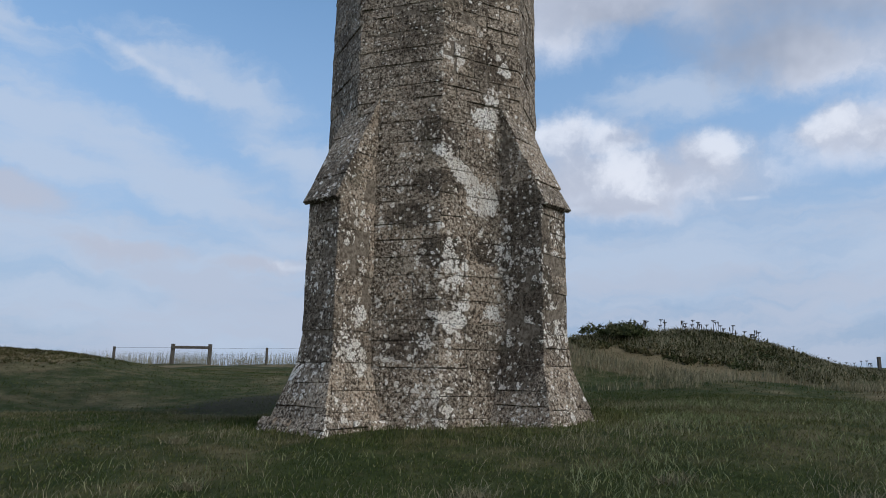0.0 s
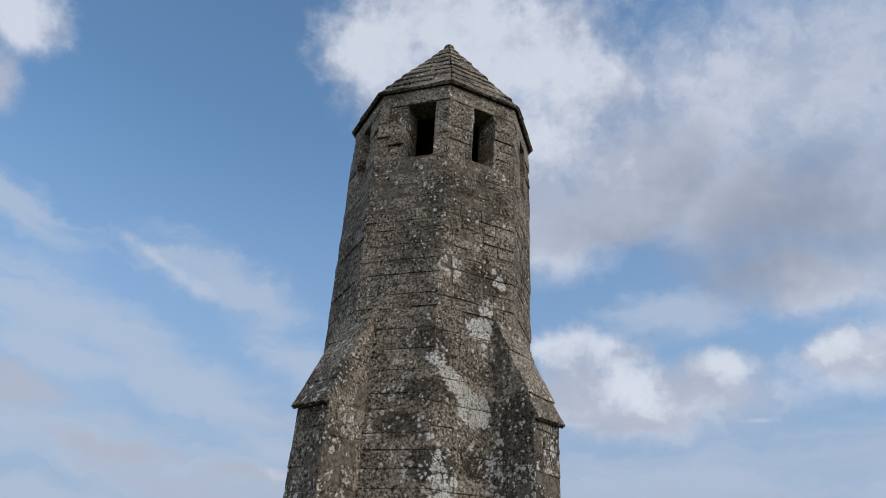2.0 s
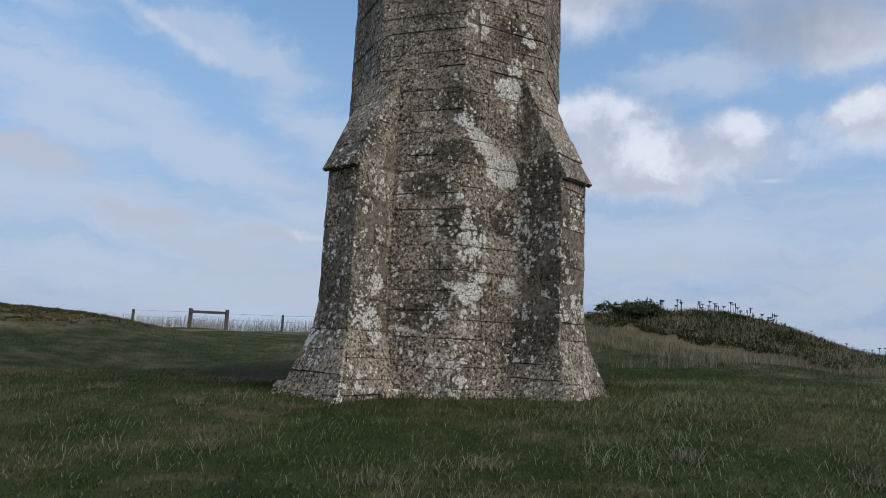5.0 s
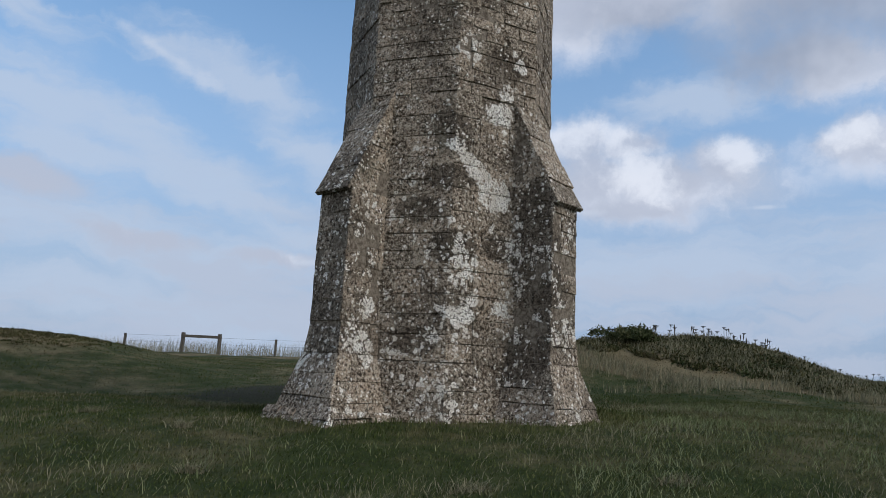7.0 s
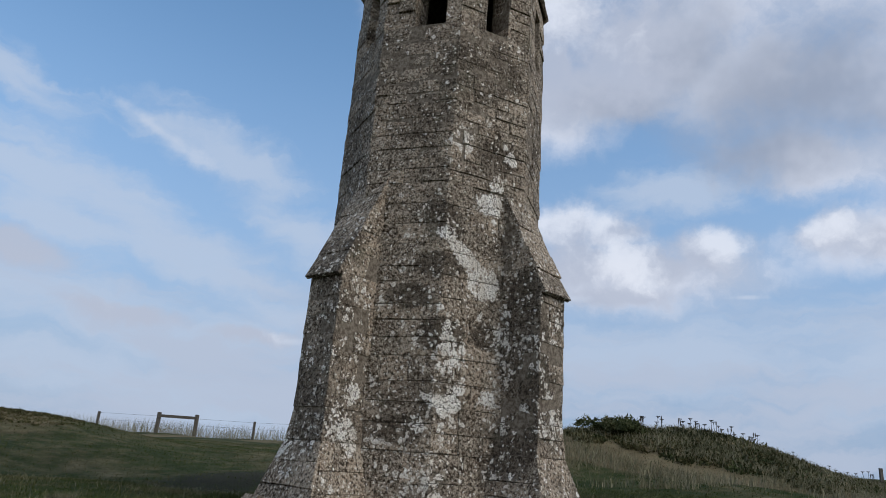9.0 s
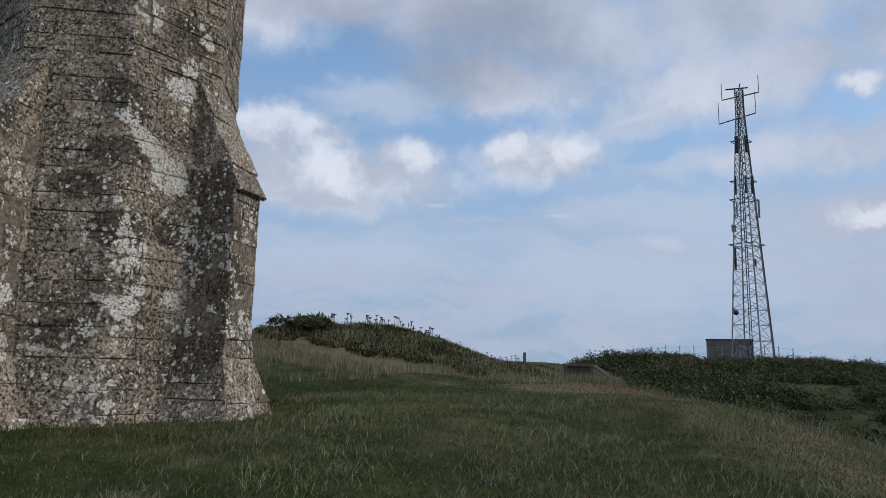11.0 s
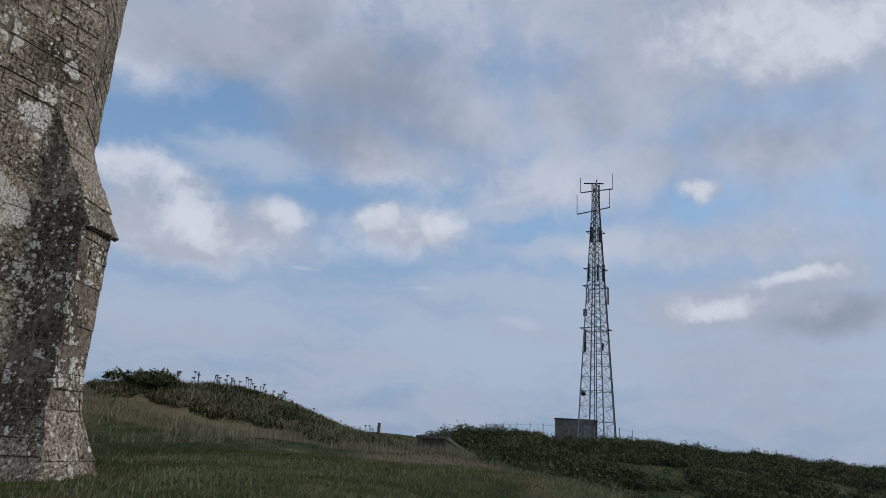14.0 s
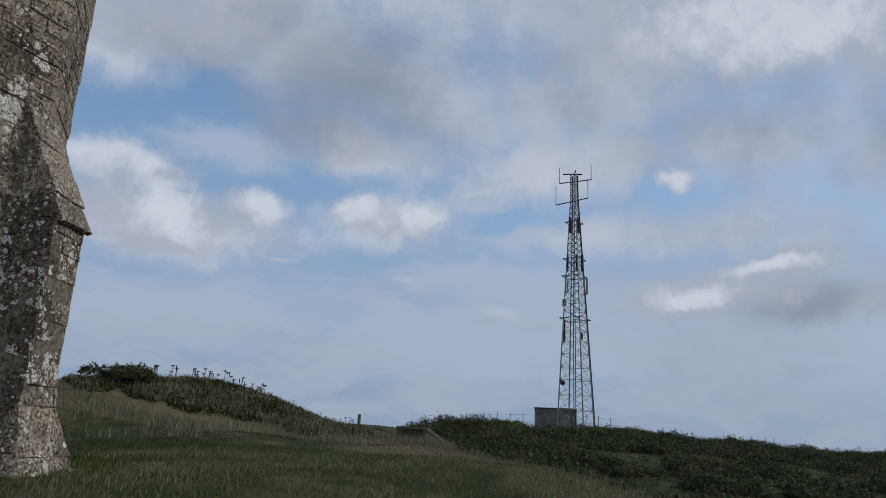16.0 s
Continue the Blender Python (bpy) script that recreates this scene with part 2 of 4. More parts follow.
def stone(n):
    p = n.node("ShaderNodeNewGeometry").outputs["Position"]
    rnd = n.node("ShaderNodeObjectInfo").outputs["Random"]
    isl = n.node("ShaderNodeNewGeometry").outputs["Random Per Island"]
    each = n.math("FRACT", n.math("ADD", n.math("MULTIPLY", rnd, 7.3), isl))
    big = n.noise(p, 1.1, 4, 0.6)
    mid = n.noise(p, 5.0, 5, 0.65)
    fine = n.noise(p, 26.0, 5, 0.7)
    worm = n.math("ABSOLUTE", n.math("SUBTRACT", n.noise(p, 15.0, 3, 0.55, 1.6), 0.5))
    c = n.mix(n.ramp(each, 0.2, 0.8), (0.105, 0.075, 0.051), (0.375, 0.287, 0.205))
    c = n.mix(n.math("MULTIPLY", n.ramp(mid, 0.35, 0.68), 0.6), c, (0.165, 0.124, 0.086))
    c = n.mix(n.math("MULTIPLY", n.ramp(worm, 0.055, 0.015), 0.85), c, n.mix(n.ramp(fine, 0.4, 0.6), (0.32, 0.275, 0.21), (0.50, 0.455, 0.375)))
    c = n.mix(n.math("MULTIPLY", n.ramp(fine, 0.51, 0.60), 0.75), c, (0.54, 0.465, 0.365))
    c = n.mix(n.math("MULTIPLY", n.ramp(fine, 0.49, 0.40), 0.92), c, (0.022, 0.017, 0.012))
    c = n.mix(n.math("MULTIPLY", n.ramp(worm, 0.12, 0.19), 0.65), c, (0.050, 0.040, 0.029))
    # broad dark algae stains
    stain = n.highest([n.ramp(n.blob(p, a, (0, 0, 0), s), 0.0, 0.5, 0.0, k) for a, s, k in STAIN])
    stain = n.ramp(n.math("ADD", stain, n.math("MULTIPLY_ADD", big, 2.0, -1.0)), 0.05, 0.42)
    c = n.mix(n.math("MULTIPLY", stain, 0.85), c, n.mix(n.ramp(fine, 0.4, 0.62), (0.034, 0.027, 0.021), (0.115, 0.092, 0.068)))
    c = n.mix(n.math("MULTIPLY", n.ramp(n.noise(p, 2.3, 4, 0.6), 0.55, 0.75), 0.35), c, (0.150, 0.145, 0.100))
    # lichen: small round crusts, crowded together where it has spread
    wob = n.vec("ADD", p, n.vec("SCALE", n.vec("SUBTRACT", n.noise(p, 11.0, 4, 0.65, color=True), (0.5, 0.5, 0.5)), scale=0.12))
    edge = n.vec("ADD", p, n.vec("SCALE", n.vec("SUBTRACT", n.noise(p, 6.0, 5, 0.65, color=True), (0.5, 0.5, 0.5)), scale=0.34))
    near = n.highest([n.math("MULTIPLY", n.ramp(n.blob(edge, a, (0, 0, 0), s), -0.05, 0.5), k) for a, s, k in LICHEN]
                     + [n.ramp(n.blob(edge, a, r, s), -0.05, 0.4, 0.0, 1.3) for a, r, s in STREAK])
    near = n.math("MINIMUM", near, 1.2)
    sep = n.node("ShaderNodeSeparateXYZ")
    n.put(sep.inputs[0], p)
    low = n.ramp(sep.outputs[2], 5.0, 1.2)
    patch = n.math("MULTIPLY", n.math("MULTIPLY_ADD", low, 0.75, 0.25), n.ramp(n.noise(p, 2.1, 4, 0.65), 0.40, 0.66))
    lich = None
    for scale, channel, floor, grow in ((7.5, 0, 0.90, 1.1), (13.0, 1, 0.82, 1.0), (24.0, 2, 0.80, 1.1)):
        pick = n.node("ShaderNodeSeparateColor")
        n.put(pick.inputs[0], n.voronoi(wob, scale, out="Color"))
        lush = n.math("ADD", n.math("MULTIPLY", near, 0.92), n.math("MULTIPLY", patch, 0.40))
        rad = n.math("MULTIPLY", n.math("SUBTRACT", n.math("ADD", pick.outputs[channel], lush), floor, clamp=True), grow)
        spot = n.ramp(n.math("SUBTRACT", n.math("MINIMUM", rad, 0.62), n.voronoi(wob, scale)), -0.02, 0.06)
        lich = spot if lich is None else n.math("MAXIMUM", lich, spot)
    pits = n.ramp(n.noise(p, 38.0, 4, 0.7), 0.40, 0.50, 0.1, 1.0)
    lich = n.math("MULTIPLY", lich, pits)
    # a thin grey film of lichen that dulls the stone in places
    film = n.math("MULTIPLY", n.ramp(n.noise(p, 19.0, 5, 0.7, 1.1), 0.50, 0.60), n.ramp(n.noise(p, 1.9, 4, 0.65), 0.38, 0.60, 0.04, 0.5))
    c = n.mix(film, c, (0.46, 0.405, 0.325))
    c = n.mix(lich, c, n.mix(n.ramp(mid, 0.4, 0.6), (0.70, 0.65, 0.565), (0.90, 0.87, 0.80)))
    h = n.math("ADD", n.math("MULTIPLY", fine, 0.6), n.math("ADD", n.math("MULTIPLY", mid, 1.2), n.math("MULTIPLY", lich, 0.12)))
    return c, (h, 1.0, 0.05)


def mortar(n):
    p = n.node("ShaderNodeNewGeometry").outputs["Position"]
    f = n.noise(p, 18.0, 5, 0.7)
    return n.mix(n.ramp(f, 0.35, 0.65), (0.095, 0.076, 0.056), (0.25, 0.215, 0.170)), (f, 0.8, 0.02)


def dryness(n, p):
    """How parched the turf is: along the mound's foot, by the stile and over the brow, and in patches."""
    spots = [((6.0, 7.9, 0.9), (0, 0, -0.36), (6.8, 1.7, 3.0), 0.8), ((-12.5, 26.5, 1.0), (0, 0, 0), (7.0, 3.0, 3.0), 0.7), ((12.0, 2.6, 0.0), (0, 0, 1.1), (9.5, 4.6, 4.0), 0.58),
             ((9.0, -4.5, -0.5), (0, 0, 1.0), (5.0, 3.0, 3.0), 0.55), ((5.0, 13.0, 1.5), (0, 0, 0.3), (5.0, 3.0, 3.0), 0.5), ((-14.0, 9.0, 1.0), (0, 0, 0), (6.0, 4.0, 3.0), 0.3)]
    near = n.highest([n.ramp(n.blob(p, at, rot, size), 0.0, 0.5, 0.0, k) for at, rot, size, k in spots])
    cover = n.math("ADD", n.math("MULTIPLY", n.noise(p, 0.33, 4, 0.6), 0.9), n.math("MULTIPLY", n.noise(p, 2.2, 4, 0.65), 0.7))
    return n.ramp(n.math("ADD", near, cover), 0.78, 1.30)


def earth(n):
    p = n.node("ShaderNodeNewGeometry").outputs["Position"]
    mid, fine = n.noise(p, 1.3, 5, 0.65), n.noise(p, 14.0, 5, 0.7)
    green = n.mix(n.ramp(mid, 0.35, 0.65), (0.028, 0.042, 0.012), (0.052, 0.064, 0.022))
    dry = n.mix(n.ramp(mid, 0.3, 0.7), (0.120, 0.096, 0.052), (0.195, 0.160, 0.092))
    c = n.mix(dryness(n, p), green, dry)
    c = n.mix(n.math("MULTIPLY", n.ramp(fine, 0.47, 0.32), 0.6), c, (0.030, 0.028, 0.014))
    rust = n.blob(p, (12.6, 3.4, 0.1), (0, 0, 1.1), (7.5, 2.6, 4.0))
    bare = n.ramp(n.math("ADD", n.blob(p, (2.7, 10.4, 1.4), (0, 0, 0.3), (1.7, 2.8, 2.5)), n.math("MULTIPLY_ADD", fine, 0.5, -0.25)), 0.1, 0.5)
    hollow = n.ramp(n.math("ADD", n.blob(p, (-4.0, 4.6, 0.0), (0, 0, 1.2), (3.0, 1.7, 2.0)), n.math("MULTIPLY_ADD", mid, 1.0, -0.5)), 0.1, 0.6)
    c = n.mix(n.math("MULTIPLY", bare, 0.8), c, (0.085, 0.058, 0.038))
    c = n.mix(n.math("MULTIPLY", hollow, 0.8), c, (0.036, 0.033, 0.024))
    c = n.mix(n.math("MULTIPLY", n.ramp(n.math("ADD", rust, n.math("MULTIPLY_ADD", mid, 0.9, -0.45)), 0.15, 0.6), 0.6), c, (0.120, 0.070, 0.047))
    return c, (n.math("ADD", fine, mid), 0.9, 0.06)


def turf_blades(n):
    r, p = n.node("ShaderNodeNewGeometry").outputs["Random Per Island"], n.node("ShaderNodeNewGeometry").outputs["Position"]
    green = n.mix(r, (0.029, 0.045, 0.011), (0.082, 0.100, 0.031))
    dry = n.mix(r, (0.090, 0.068, 0.036), (0.21, 0.165, 0.095))
    c = n.mix(dryness(n, p), green, dry)
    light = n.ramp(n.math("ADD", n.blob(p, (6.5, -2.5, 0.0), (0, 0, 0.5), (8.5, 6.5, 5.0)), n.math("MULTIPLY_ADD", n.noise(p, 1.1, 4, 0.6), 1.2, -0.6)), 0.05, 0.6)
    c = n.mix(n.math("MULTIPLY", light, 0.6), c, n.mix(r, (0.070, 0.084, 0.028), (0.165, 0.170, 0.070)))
    return n.mix(n.ramp(r, 0.88, 0.96), c, (0.17, 0.17, 0.085))


def blades(a, b, c2):
    def build(n):
        r = n.node("ShaderNodeNewGeometry").outputs["Random Per Island"]
        p = n.node("ShaderNodeNewGeometry").outputs["Position"]
        c = n.mix(n.ramp(r, 0.0, 0.7, smooth=False), a, b)
        c = n.mix(n.ramp(r, 0.72, 1.0, smooth=False), c, c2)
        c = n.mix(n.ramp(n.noise(p, 0.35, 4, 0.65), 0.52, 0.68, 0.0, 0.5), c, c2)
        return n.mix(n.ramp(n.noise(p, 0.7, 4), 0.38, 0.62, 0.0, 0.7), c, a)
    return build


def gorse(n):
    r, p = n.node("ShaderNodeNewGeometry").outputs["Random Per Island"], n.node("ShaderNodeNewGeometry").outputs["Position"]
    c = n.mix(r, (0.016, 0.025, 0.010), (0.090, 0.106, 0.043))
    c = n.mix(n.ramp(n.noise(p, 0.55, 4, 0.6), 0.46, 0.62, 0.0, 0.75), c, n.mix(r, (0.066, 0.076, 0.030), (0.185, 0.175, 0.090)))
    c = n.mix(n.ramp(n.noise(p, 0.16, 3, 0.6), 0.52, 0.66, 0.0, 0.6), c, n.mix(r, (0.075, 0.070, 0.034), (0.155, 0.135, 0.075)))
    return n.mix(n.ramp(r, 0.93, 0.97), c, (0.19, 0.165, 0.095))


def wood(n):
    p = n.node("ShaderNodeTexCoord").outputs["Object"]
    f = n.noise(n.vec("MULTIPLY", p, (30.0, 30.0, 3.0)), 1.0, 5, 0.65)
    return n.mix(n.ramp(f, 0.3, 0.7), (0.070, 0.062, 0.052), (0.150, 0.135, 0.115)), (f, 0.5, 0.01)


def steel(n):
    p = n.node("ShaderNodeNewGeometry").outputs["Position"]
    return n.mix(n.ramp(n.noise(p, 1.5, 4), 0.35, 0.65), (0.17, 0.18, 0.19), (0.27, 0.28, 0.29))


def concrete(n):
    p = n.node("ShaderNodeNewGeometry").outputs["Position"]
    f = n.noise(p, 1.2, 5, 0.65)
    return n.mix(n.ramp(f, 0.3, 0.7), (0.115, 0.108, 0.095), (0.19, 0.18, 0.16)), (f, 0.4, 0.02)


PALE_WOOD = material("bleached_wood", lambda n: n.mix(n.noise(n.vec("MULTIPLY", n.node("ShaderNodeTexCoord").outputs["Object"], (3.0, 30.0, 30.0)), 1.0, 4), (0.13, 0.12, 0.10), (0.30, 0.28, 0.24)), 0.85)
STONE, MORTAR = material("weathered_stone", stone, 0.92), material("mortar", mortar, 0.95)
EARTH = material("turf", earth, 0.95)
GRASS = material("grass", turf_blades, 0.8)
STRAW = material("dry_grass", blades((0.155, 0.145, 0.085), (0.29, 0.265, 0.175), (0.10, 0.105, 0.05)), 0.8)
HEATH = material("rough_scrub", blades((0.026, 0.033, 0.012), (0.085, 0.083, 0.034), (0.20, 0.158, 0.086)), 0.8)
GORSE = material("gorse", gorse, 0.8)
PALE = material("pale_grass", blades((0.13, 0.155, 0.07), (0.25, 0.255, 0.14), (0.09, 0.12, 0.045)), 0.8)
# near-black green for the domes under the gorse leaves
GORSE_CORE = material("dark_gorse_core", lambda n: n.mix(n.noise(n.node("ShaderNodeNewGeometry").outputs["Position"], 6.0, 4), (0.012, 0.016, 0.007), (0.040, 0.040, 0.020)), 0.9)
STEM = material("dry_stem", lambda n: (0.055, 0.047, 0.035), 0.85)
WOOD, STEEL, CONCRETE = material("grey_wood", wood, 0.85), material("galvanised_steel", steel, 0.5, 0.55, 0.5), material("stained_concrete", concrete, 0.9)
ANTENNA = material("antenna_plastic", lambda n: (0.20, 0.21, 0.22), 0.5)
DARK = material("dark_steel", lambda n: (0.045, 0.048, 0.052), 0.55, 0.3)


def mesh_of(name, verts, faces, mat):
    me = bpy.data.meshes.new(name)
    me.from_pydata([tuple(v) for v in verts], [], faces)
    me.materials.append(mat)
    me.update()
    return me


def part(name, data, mat, parent, label=""):
    """Links a bmesh, or (verts, faces), or a mesh as one object under a thing."""
    if isinstance(data, tuple):
        me = mesh_of(name, data[0], data[1], mat)
    elif isinstance(data, bmesh.types.BMesh):
        me = bpy.data.meshes.new(name)
        data.to_mesh(me)
        data.free()
        me.materials.append(mat)
    else:
        me = data
    ob = new(name, me)
    ob.parent = parent
    if label:
        tagged(ob, label)
    return ob


def thing(name, at, label, category, group="", kind=""):
    ob = new(name)
    ob.location = at
    return tagged(ob, label, category, group, kind)


def bar(bm, a, b, r, sides=6, r2=None):
    """A straight round bar from a to b."""
    a, b = Vector(a), Vector(b)
    d = b - a
    m = Matrix.Translation((a + b) / 2) @ d.to_track_quat("Z", "Y").to_matrix().to_4x4()
    bmesh.ops.create_cone(bm, cap_ends=True, segments=sides, radius1=r, radius2=r if r2 is None else r2, depth=d.length, matrix=m)
    return bm


def box(bm, lo, hi, bevel=0.0, m=None):
    lo, hi = Vector(lo), Vector(hi)
    mm = Matrix.Translation((lo + hi) / 2) @ Matrix.Diagonal((*(hi - lo), 1))
    r = bmesh.ops.create_cube(bm, size=1.0, matrix=(m @ mm) if m is not None else mm)
    if bevel:
        edges = list({e for v in r["verts"] for e in v.link_edges})
        bmesh.ops.bevel(bm, geom=edges, offset=bevel, segments=2, profile=0.6, affect="EDGES")
    return bm


# ---------- the ground ----------
EYE0 = (0.21, -10.4)            # where the path lies
DIP = 0.5                       # how far the brow sags by the bench
TURNED = 3.2                    # degrees by which the hilltop's plan is turned about it


def spun(x, y):
    """A place of the hilltop's plan, turned into the world."""
    d, a = np.hypot(x - 0.72, y + 10.3), np.arctan2(x - 0.72, y + 10.3) + radians(TURNED)
    return EYE0[0] + d * np.sin(a), EYE0[1] + d * np.cos(a)


def unspun(x, y):
    d, a = np.hypot(x - EYE0[0], y - EYE0[1]), np.arctan2(x - EYE0[0], y - EYE0[1]) - radians(TURNED)
    return 0.72 + d * np.sin(a), -10.3 + d * np.cos(a)



def step(a, b, x):
    t = np.clip((np.asarray(x, float) - a) / (b - a), 0, 1)
    return t * t * (3 - 2 * t)


def ridge(x, y, a, b, wide, ha, hb):
    ax, ay, bx, by = *a, *b
    l2 = (bx - ax) ** 2 + (by - ay) ** 2
    t = ((x - ax) * (bx - ax) + (y - ay) * (by - ay)) / l2
    tc = np.clip(t, 0, 1)
    d2 = (x - ax - tc * (bx - ax)) ** 2 + (y - ay - tc * (by - ay)) ** 2
    return (ha + (hb - ha) * tc) * np.exp(-d2 / wide**2)


def brow(x, y):
    """Metres past the brow of the hill, to the right of it."""
    x, y = unspun(x, y)
    return (x - 8.8) * 0.891 - (y + 5.3) * 0.456


def ground(x, y):
    x, y = np.asarray(x, float), np.asarray(y, float)
    tx, ty = x, y
    s = brow(x, y)
    x, y = unspun(x, y)
    z = np.interp(y, [-60, -22, -10.3, -5, -2, 2, 29, 33, 60], [-8, -2.5, -1.08, -0.34, 0.0, 0.06, 1.5, 1.55, 1.55])
    z = z + 0.045 * np.clip(x, 0, 9) + 0.02 * np.clip(x, -25, 0)
    z = z - ridge(x, y, (-7.5, 4.0), (-3.2, 2.6), 1.7, 0.2, 0.22)
    z = z + ridge(x, y, (-26, 9), (-14.5, 10), 5.0, 1.6, 1.1)
    z = z + ridge(x, y, (3, 11), (7.0, 12.2), 3.5, 1.22, 1.28) + ridge(x, y, (10.5, 15.0), (19, 23), 3.4, 0.35, 0.0)
    d = np.hypot(x - 0.72, y + 10.3)
    az = np.degrees(np.arctan2(x - 0.72, y + 10.3))
    z = z - 3.4 * step(-3.0, 12, s) * (1 - 0.6 * step(30, 60, d)) - ridge(x, y, (11.5, -1), (14, 6), 4.0, 0.12, 0.04)
    far = 3.6 * step(35, 106, d) * step(29, 41, az)
    z = z + far * (1 - 0.55 * step(45, 66, az))
    z = z - ridge(x, y, (15.0, 14.5), (21.0, 17.5), 4.5, 0.30, DIP)
    # the back of the hill, seen by nobody, falls to the plain
    left = 1 - step(15, 32, az)
    z = z - left * 0.13 * np.clip(y - 32, 0, 60)
    z = z - 0.16 * np.clip(d - 112, 0, 1200)
    z = z + 0.11 * step(0, 9, d) * step(9, 14, d) - np.radians(np.clip(0.55 + 0.0085 * az, 0.3, 0.8)) * np.clip(d, 0, 112) * step(7, 16, d)
    x, y = tx, ty
    dx, dy = x * 0.9, y * 0.9
    bumps = 0.035 * np.sin(dx * 1.3 + 1.7 * np.sin(dy * 0.7)) + 0.03 * np.sin(dy * 1.9 + 1.3 * np.sin(dx * 0.9))
    return z + bumps * step(3.0, 6.0, np.hypot(x, y)) + 0.05 * np.sin(dx * 0.45) * np.sin(dy * 0.38) * step(3, 8, np.hypot(x, y))


def build_ground():
    rings = np.concatenate([[0.0], np.geomspace(0.6, 120, 150), np.geomspace(135, 3500, 24)])
    turns = np.radians(np.concatenate([np.arange(-45, 75, 0.75), np.arange(75, 315, 4.0)]))
    n = len(turns)
    v = [(EYE0[0], EYE0[1], float(ground(*EYE0)))]
    f = []
    for i, r in enumerate(rings[1:]):
        x, y = EYE0[0] + r * np.sin(turns), EYE0[1] + r * np.cos(turns)
        v += list(zip(x.tolist(), y.tolist(), ground(x, y).tolist()))
        for k in range(n):
            a, b = 1 + i * n + k, 1 + i * n + (k + 1) % n
            f.append((0, a, b)[::-1] if i == 0 else (a - n, a, b, b - n)[::-1])
    me = mesh_of("ground", v, f, EARTH)
    for p in me.polygons:
        p.use_smooth = True
    return tagged(new("ground", me), "short green and straw-coloured turf over a rounded hilltop", "ground", kind="structure")


build_ground()
rng = np.random.default_rng(7)


def scatter(count, d0, d1, az0, az1, keep):
    """Places on the ground, even over its area, that pass a test."""
    d = np.sqrt(rng.uniform(d0**2, d1**2, count))
    a = np.radians(rng.uniform(az0, az1, count))
    x, y = EYE0[0] + d * np.sin(a), EYE0[1] + d * np.cos(a)
    ok = keep(x, y)
    return x[ok], y[ok]


def sheaf(name, x, y, lo, hi, width, lean, mat, label, category, lift=0.0):
    """One mesh of blades: each a narrow bent strip of two triangles and a tip."""
    n = len(x)
    z = ground(x, y) - 0.01 + lift
    h = rng.uniform(lo, hi, n)
    a = rng.uniform(0, 2 * np.pi, n)
    b = rng.uniform(0, 2 * np.pi, n)
    wx, wy = np.cos(a) * width / 2, np.sin(a) * width / 2
    lx, ly = np.cos(b) * h * lean * rng.uniform(0.2, 1, n) + 0.15 * h * lean, np.sin(b) * h * lean * rng.uniform(0.2, 1, n)
    v = np.empty((n, 5, 3))
    v[:, 0] = np.stack([x - wx, y - wy, z], 1)
    v[:, 1] = np.stack([x + wx, y + wy, z], 1)
    v[:, 2] = np.stack([x + wx * 0.8 + lx * 0.35, y + wy * 0.8 + ly * 0.35, z + h * 0.6], 1)
    v[:, 3] = np.stack([x - wx * 0.8 + lx * 0.35, y - wy * 0.8 + ly * 0.35, z + h * 0.6], 1)
    v[:, 4] = np.stack([x + lx, y + ly, z + h], 1)
    me = bpy.data.meshes.new(name)
    me.vertices.add(n * 5)
    me.vertices.foreach_set("co", v.ravel())
    base = np.arange(n) * 5
    loops = np.stack([base, base + 1, base + 2, base + 3, base + 3, base + 2, base + 4], 1).ravel()
    me.loops.add(n * 7)
    me.loops.foreach_set("vertex_index", loops)
    me.polygons.add(n * 2)
    starts = np.stack([np.arange(n) * 7, np.arange(n) * 7 + 4], 1).ravel()
    me.polygons.foreach_set("loop_start", starts)
    me.update(calc_edges=True)
    me.validate()
    me.materials.append(mat)
    return tagged(new(name, me), label, category, kind="stuff")


def off_tower(x, y):
    return np.hypot(x, y) > 2.25


def on_turf(x, y):
    worn = np.exp(-((x + 4.0) / 1.4) ** 2 - ((y - 4.6) / 2.2) ** 2)
    return off_tower(x, y) & (brow(x, y) < 1.5) & (worn < rng.uniform(0.15, 1.2, len(x)))


def patchy(x, y):
    return np.sin(x * 1.7 + 2 * np.sin(y * 0.8)) + np.sin(y * 2.1 + 1.5 * np.sin(x * 1.1)) + rng.normal(0, 0.8, len(x))


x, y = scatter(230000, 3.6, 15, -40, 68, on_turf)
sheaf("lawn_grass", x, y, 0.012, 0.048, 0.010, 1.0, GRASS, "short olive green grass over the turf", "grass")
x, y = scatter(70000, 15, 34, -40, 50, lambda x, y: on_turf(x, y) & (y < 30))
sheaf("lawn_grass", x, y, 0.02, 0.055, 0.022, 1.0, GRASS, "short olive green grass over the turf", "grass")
x, y = scatter(70000, 3.6, 14, -40, 68, lambda x, y: on_turf(x, y) & (np.hypot(x, y) > 2.9) & (patchy(x, y) > 1.0))
sheaf("dry_grass", x, y, 0.03, 0.11, 0.006, 1.2, STRAW, "sparse pale dry grass stalks in the turf", "grass")
x, y = scatter(16000, 3.6, 11.5, -36, 66, lambda x, y: on_turf(x, y) & (np.hypot(x, y) > 3.2) & (patchy(x * 0.7 + 3, y * 0.7) > 1.9))
sheaf("pale_stalks", x, y, 0.05, 0.15, 0.007, 1.3, PALE, "scattered taller pale grass stalks", "grass")
x, y = scatter(42000, 4.5, 13, 10, 66, lambda x, y: on_turf(x, y) & (np.hypot(x, y) > 3.0) & (patchy(x * 1.3 + 5, y * 1.3) > 0.9))
